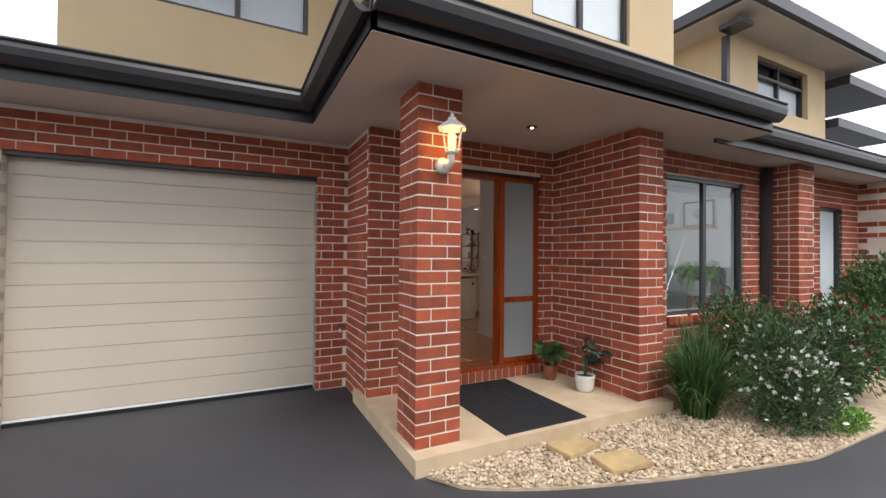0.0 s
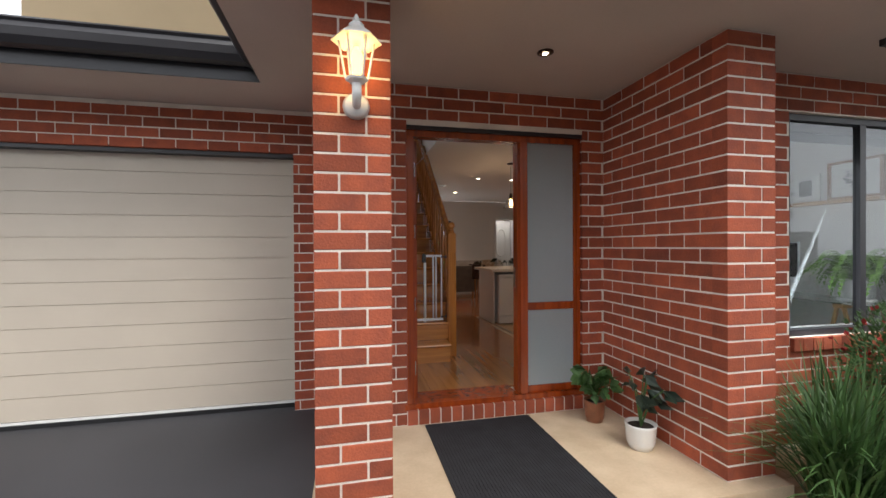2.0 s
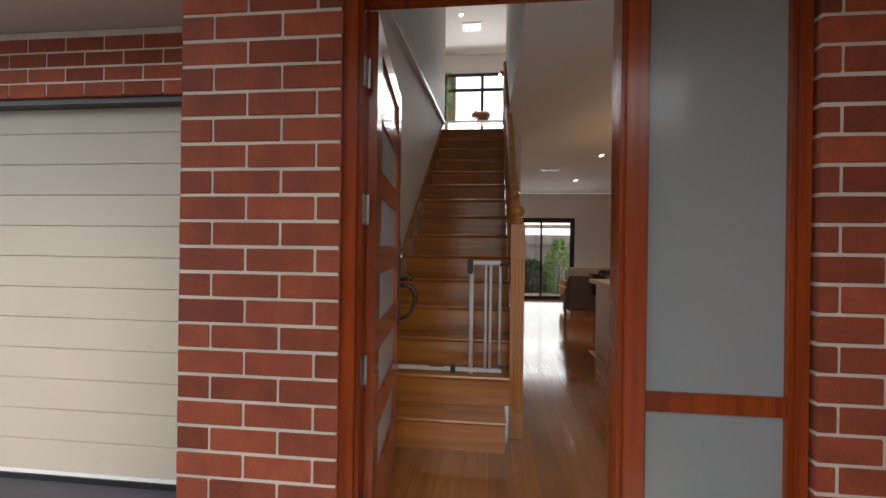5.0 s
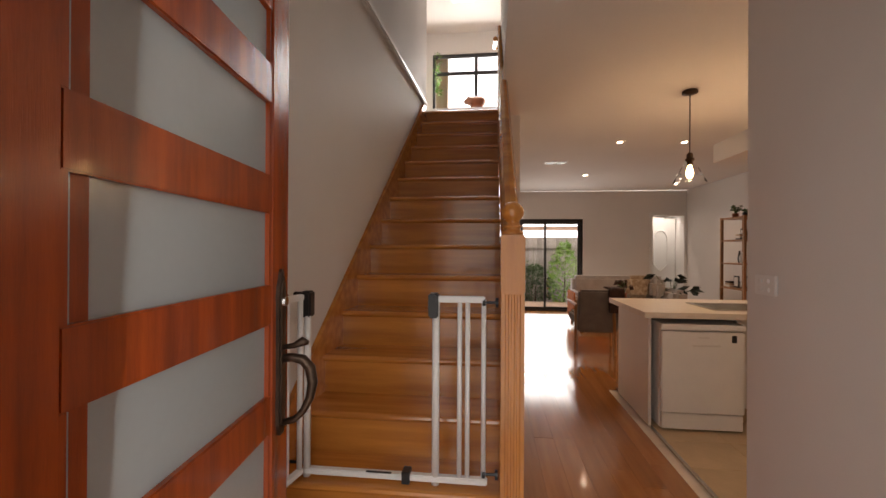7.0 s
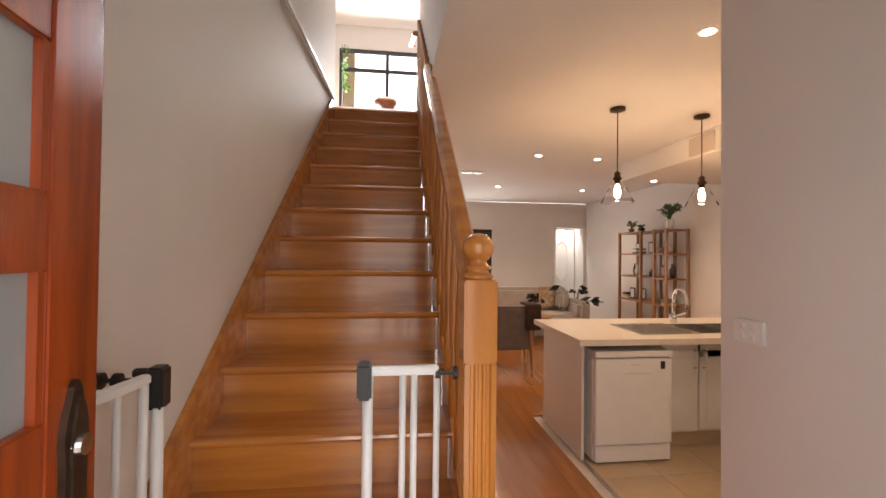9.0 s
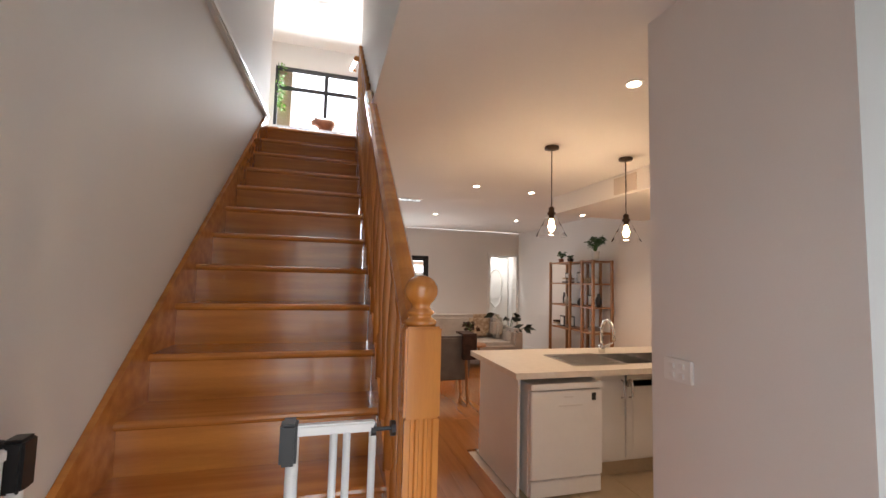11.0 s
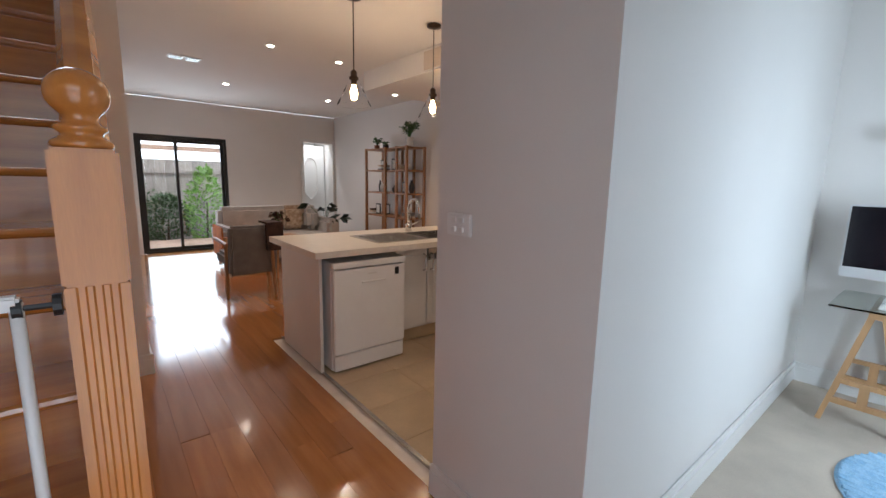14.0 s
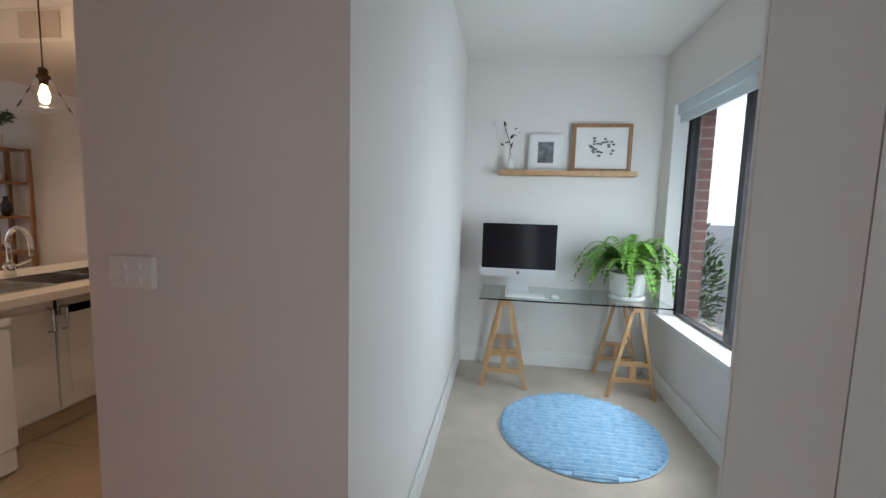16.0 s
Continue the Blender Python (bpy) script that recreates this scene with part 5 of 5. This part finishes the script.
lathe(bm, [(0.02, 1.98), (0.045, 1.99), (0.048, 2.0)], LX, cy, 6)
part("cup", bm, CERAMIC, lamp)
bm = bmesh.new()
lathe(bm, [(0.012, 2.005), (0.024, 2.03), (0.026, 2.10), (0.012, 2.13)], LX, cy, 12)
part("bulb", bm, COACH, lamp, "glowing bulb", smooth=True)
for k in range(6):
    a, b = math.pi / 3 * k, math.pi / 3 * (k + 1)
    bm = bmesh.new()
    tube(bm, [(LX + 0.046 * math.cos(a), cy + 0.046 * math.sin(a), 2.0), (LX + 0.072 * math.cos(a), cy + 0.072 * math.sin(a), 2.15)], 0.005, 6)
    part("rib", bm, CERAMIC, lamp)
bm = bmesh.new()
lathe(bm, [(0.105, 2.15), (0.10, 2.158), (0.05, 2.195), (0.032, 2.21), (0.03, 2.225), (0.014, 2.235), (0.012, 2.25), (0.004, 2.265)], LX, cy, 6)
part("roof", bm, CERAMIC, lamp)
cl = new("lamp", bpy.data.lights.new("lamp", "POINT"))
cl.data.energy, cl.data.color, cl.data.shadow_soft_size = 6, (1.0, 0.62, 0.22), 0.04
cl.location = (LX, cy, 2.07)
potted("potted_begonia", -0.24, -0.30, 0, 0.075, 0.16, TERRA, "leafy green plant in a brown pot on the porch", LEAF, 41, 0.22, 34, 0.09, 0.75)
potted("potted_rubber_plant", -0.19, -0.74, 0, 0.095, 0.16, CERAMIC, "dark-leaved plant in a round white pot", DARKLEAF, 42, 0.36, 11, 0.12, 0.55)
tapo = thing("garden_tap", -2.30, 0.72, 0.5, "brass garden tap on the brick wall", "tap")
bm = bmesh.new()
tube(bm, [(-2.26, 0.75, 0.52), (-2.26, 0.66, 0.52), (-2.26, 0.64, 0.48)], 0.012, 8)
tube(bm, [(-2.30, 0.68, 0.56), (-2.22, 0.68, 0.56)], 0.008, 6)
part("spout", bm, STEEL, tapo)

# ---- garden bed ----
def in_bed(x, y):
    edge = -1.32 - 0.98 * max(0.0, min(1.0, (x + 2.15) / 2.6)) ** 0.55
    return edge < y < -1.31 and -2.15 < x < 1.2


bm = bmesh.new()
ring = [(-2.15, -1.32)] + [(-2.15 + 3.4 * i / 24, -1.33 - 0.98 * max(0.0, min(1.0, (3.4 * i / 24) / 2.6)) ** 0.55) for i in range(1, 25)] + [(8, -2.35), (8, -0.8), (0.33, -0.8), (0.33, -1.31)]
extrude(bm, ring, "z", GZ + 0.002, GZ + 0.02)
tagged(part("garden_bed", bm, PEBBLE), "sandy gravel bed edging the driveway", "garden bed", kind="structure")
rng = random.Random(17)
verts, faces = [], []
oct_f = [(0, 2, 4), (2, 1, 4), (1, 3, 4), (3, 0, 4), (2, 0, 5), (1, 2, 5), (3, 1, 5), (0, 3, 5)]
count = 0
while count < 8000:
    x, y = rng.uniform(-2.15, 1.1), rng.uniform(-2.35, -1.31)
    if not in_bed(x, y):
        continue
    count += 1
    r, h = rng.uniform(0.010, 0.024), rng.uniform(0.006, 0.015)
    a = rng.uniform(0, 6.28)
    ca, sa, e, z = math.cos(a), math.sin(a), rng.uniform(0.55, 0.9), GZ + 0.022 + rng.uniform(0, 0.018)
    i = len(verts)
    verts += [(x + r * ca, y + r * sa, z), (x - r * ca, y - r * sa, z), (x - r * e * sa, y + r * e * ca, z + rng.uniform(-0.004, 0.004)), (x + r * e * sa, y - r * e * ca, z), (x + rng.uniform(-0.004, 0.004), y, z + h), (x, y, z - h)]
    faces += [tuple(i + k for k in f) for f in oct_f]
me = bpy.data.meshes.new("gravel")
me.from_pydata(verts, [], faces)
me.materials.append(PEBBLE)
nt = PEBBLE.node_tree
geo = nt.nodes.new("ShaderNodeNewGeometry")
val = nt.nodes.new("ShaderNodeMapRange")
val.inputs["To Min"].default_value, val.inputs["To Max"].default_value = 0.55, 1.35
nt.links.new(geo.outputs["Random Per Island"], val.inputs[0])
nt.links.new(val.outputs[0], [n for n in nt.nodes if n.type == "HUE_SAT"][0].inputs["Value"])
tagged(new("gravel", me), "cream and tan gravel beside the porch", "gravel", kind="stuff")
for x, y, r in ((-1.05, -1.47, 8), (-0.92, -1.78, -6)):
    bm = bmesh.new()
    box(bm, -0.17, 0.17, -0.11, 0.11, 0, 0.035)
    pv = tagged(part("stepping_stone", bm, PAVER, bevel=0.006), "sandstone stepping slab laid in gravel", "paver", "stepping stones")
    pv.matrix_world = pose(x, y, GZ + 0.035, 0, 0, r)
for x, y, n, l, sp, seed in ((0.42, -1.48, 460, 1.0, 0.6, 51), (0.72, -1.25, 300, 0.95, 0.55, 52)):
    g = thing("strap_leaf_clump", x, y, GZ, "clump of long green strap leaves at the pier", "grass clump", "strap leaf clumps")
    blades("foliage", LEAF, g, (x, y, GZ + 0.01), n, l, sp, 0.020, seed)


def shrub(x, y, rx, ry, h, n, size, mat, seed, label, petals=None, pn=0, psize=0.035):
    g = thing("flowering_shrub", x, y, GZ, label, "shrub", "flowering shrubs")
    rng = random.Random(seed)
    lumps = [(rng.uniform(-0.55, 0.55) * rx, rng.uniform(-0.5, 0.5) * ry, rng.uniform(0.35, 0.75) * h, rng.uniform(0.4, 0.6)) for _ in range(11)]
    pts, tops = [], []
    while len(pts) < n:
        lx, ly, lz, s = rng.choice(lumps)
        d = Vector((rng.gauss(0, 1), rng.gauss(0, 1), rng.gauss(0, 1))).normalized()
        u = rng.uniform(0.55, 1.08)
        p = (x + lx + d.x * rx * s * u, y + ly + d.y * ry * s * u, max(GZ + 0.02, GZ + lz + d.z * h * 0.42 * u))
        pts.append((p, d + Vector((0, 0, 0.4))))
        if u > 0.95 and d.z > -0.2:
            tops.append((Vector(p) + d * 0.03, d))
    leaves("crown", mat, g, pts, size, seed, narrow=0.35)
    bm = bmesh.new()
    for lx, ly, lz, s in lumps:
        tube(bm, [(x, y, GZ), (x + lx * 0.5, y + ly * 0.5, GZ + lz * 0.6), (x + lx, y + ly, GZ + lz + h * 0.2)], [0.012, 0.008, 0.003], 5)
    part("limbs", bm, STEM, g)
    if petals:
        spots = []
        for i in range(pn):
            p, d = tops[(i * 7) % len(tops)]
            spots += [(p, d + Vector((0, 0, 0.6)))] * 4
        leaves("flowers", petals, g, spots, psize, seed + 1, narrow=0.7)


shrub(0.98, -1.95, 0.52, 0.36, 0.58, 9000, 0.04, BUSH, 61, "low bush with many white flowers", WHITEP, 150, 0.034)
shrub(1.5, -1.75, 0.7, 0.45, 0.85, 7000, 0.05, BUSH, 62, "green bush with white flowers by the driveway", WHITEP, 90, 0.036)
shrub(1.75, -1.2, 0.85, 0.35, 0.92, 7000, 0.05, LEAF, 63, "salvia bush with small red flowers under the window", RED, 150, 0.032)
shrub(2.6, -1.8, 0.9, 0.5, 0.95, 6000, 0.06, LEAF, 64, "salvia bush with small red flowers", RED, 150, 0.036)
shrub(4.6, -1.5, 1.0, 0.5, 1.35, 6000, 0.08, LEAF, 65, "tall green shrub beside the next house")
shrub(1.25, -2.2, 0.3, 0.12, 0.18, 900, 0.04, FERN, 66, "low bright green groundcover at the kerb")

# ---- pieces: boards, tiles, bricks ----
MESHES = {}


def piece(name, dims, mat, parent, at, turn=0.0, chamfer=0.003):
    key = (name, tuple(round(d, 3) for d in dims))
    if key not in MESHES:
        bm = bmesh.new()
        l, d, h = dims
        c = chamfer
        lo = [(c, c), (l - c, c), (l - c, d - c), (c, d - c)]
        full = [(0, 0), (l, 0), (l, d), (0, d)]
        rings = [[bm.verts.new((u, v, z)) for u, v in ring] for ring, z in ((lo, 0), (full, c), (full, h - c), (lo, h))]
        for a, b in zip(rings, rings[1:]):
            for k in range(4):
                bm.faces.new((a[k], a[(k + 1) % 4], b[(k + 1) % 4], b[k]))
        bm.faces.new(rings[0][::-1]), bm.faces.new(rings[-1])
        MESHES[key] = finish(bm, name, mat)
    ob = new(name, MESHES[key])
    ob.matrix_world = pose(*at, 0, 0, turn)
    ob.parent = parent
    ob.matrix_parent_inverse = parent.matrix_world.inverted()
    return ob


bpy.context.view_layer.update()
fl = bpy.data.objects["floor"]
rng = random.Random(2)
for i in range(36):
    x0 = -1.76 + i * 0.128
    if x0 > 2.75:
        break
    y = 0.21
    while y < 8.49:
        l = rng.uniform(1.4, 2.6)
        y1 = min(8.49, y + l)
        ya = y
        w = 0.1275
        if x0 + 0.126 > 0.125:
            if y1 <= 3.66:
                y = y1
                continue
            ya = max(y, 3.66)
        if y1 - ya > 0.05:
            piece("floorboard", (w, round(y1 - ya - 0.002, 2), 0.018), BOARD, fl, (x0, ya, FZ - 0.018), chamfer=0.0005)
        y = y1
for i in range(7):
    for k in range(6):
        piece("floor_tile", (0.397, 0.347, 0.017), TILE, fl, (0.126 + 0.4 * i, 1.58 + 0.35 * k, FZ - 0.018), chamfer=0.0015)
structure("trim_floor", STEEL, (0.105, 0.126, 1.58, 3.66, FZ - 0.01, FZ + 0.004), label="thin metal strip between boards and tiles", category="trim")


def bricks(parent, x, y, turn, length, z0, courses, start=0, holes=(), depth=0.10, flip=False):
    """Stretcher courses along a face; holes: (from, to, low, high) along the face."""
    L, C = 0.24, 0.086
    ca, sa = math.cos(radians(turn)), math.sin(radians(turn))
    for c in range(courses):
        z = z0 + c * C
        u = 0.0 if (c + start) % 2 == 0 else -0.12
        spans = [(0.0, length)]
        for a, b, lo, hi in holes:
            if z + 0.04 > lo and z + 0.04 < hi:
                spans = [s for p, q in spans for s in ((p, min(q, a)), (max(p, b), q)) if s[1] - s[0] > 0.03]
        while u < length:
            for p, q in spans:
                a, b = max(u, p), min(u + L - 0.01, q)
                if b - a > 0.035:
                    a, b = round(a, 2), round(b, 2)
                    jx = rng.uniform(-0.0015, 0.0015)
                    piece("brick", (b - a, depth, 0.076), BRICK, parent, (x + a * ca - jx * sa, y + a * sa + jx * ca, z + 0.005), turn)
            u += L


ob = bpy.data.objects
front = ob["wall_front"]
bricks(front, -2.17, -0.06, 0, 2.17, 0.0, 29, 0, [(0.555, 1.98, -1, 2.2)], depth=0.055)
boxes("sill_mortar", MORTAR, front, (-1.615, -0.19, -0.074, 0.03, 0.0, 0.106))
for i in range(17):
    piece("sill_brick", (0.073, 0.11, 0.105), BRICK, front, (-1.612 + 0.0835 * i, -0.08, 0.005))
ret = ob["wall_return"]
bricks(ret, 0.0, -0.06, -90, 1.04, 0.0, 29, 0, depth=0.09)
bricks(ret, 0.0, -1.20, 0, 0.33, -0.086, 30, 1)
bricks(ret, 0.33, -1.10, 90, 0.30, -0.086, 30, 0)
sw_ = ob["wall_study_window"]
bricks(sw_, 0.34, -0.80, 0, 2.64, -0.086, 30, 0, [(0.61, 2.08, 0.60, 2.23)])
for i in range(17):
    piece("sill_brick", (0.078, 0.14, 0.09), BRICK, sw_, (0.955 + 0.0865 * i, -0.83, 0.57))
ga = ob["wall_garage"]
bricks(ga, -5.8, 0.75, 0, 3.63, GZ + 0.002, 30, 0, [(0.87, 3.31, -1, 2.13)])
bricks(ga, -2.17, 0.75, -90, 0.75, GZ + 0.002, 30, 1)
ne = ob["wall_neighbour"]
bricks(ne, 2.98, -0.80, -90, 0.235, -0.086, 30, 0)
bricks(ne, 2.98, -1.14, 0, 0.38, -0.086, 30, 1)
bricks(ne, 3.36, -0.80, 0, 2.3, -0.086, 30, 0, [(1.04, 1.74, -1, 2.1)])
bricks(ne, 5.65, -0.80, -90, 0.6, -0.086, 30, 0)
bricks(ne, 5.65, -1.41, 0, 1.2, -0.086, 30, 0)
pil = thing("brick_pillar", -2.0, -1.02, 0, "square red brick porch pillar with pale mortar", "pillar")
boxes("core", MORTAR, pil, (-2.173, -1.839, -1.183, -0.849, 0.0, SO))
for c in range(29):
    z = 0.005 + c * 0.086
    for k, (dx, dy, w, d) in enumerate((((0, 0, 0.225, 0.105), (0.235, 0, 0.105, 0.225), (0.11, 0.235, 0.23, 0.105), (0, 0.115, 0.10, 0.225)) if c % 2 == 1 else ((0, 0, 0.105, 0.225), (0.115, 0, 0.225, 0.105), (0.235, 0.115, 0.105, 0.225), (0, 0.235, 0.225, 0.105)))):
        piece("brick", (w, d, 0.076), BRICK, pil, (-2.176 + dx, -1.186 + dy, z))
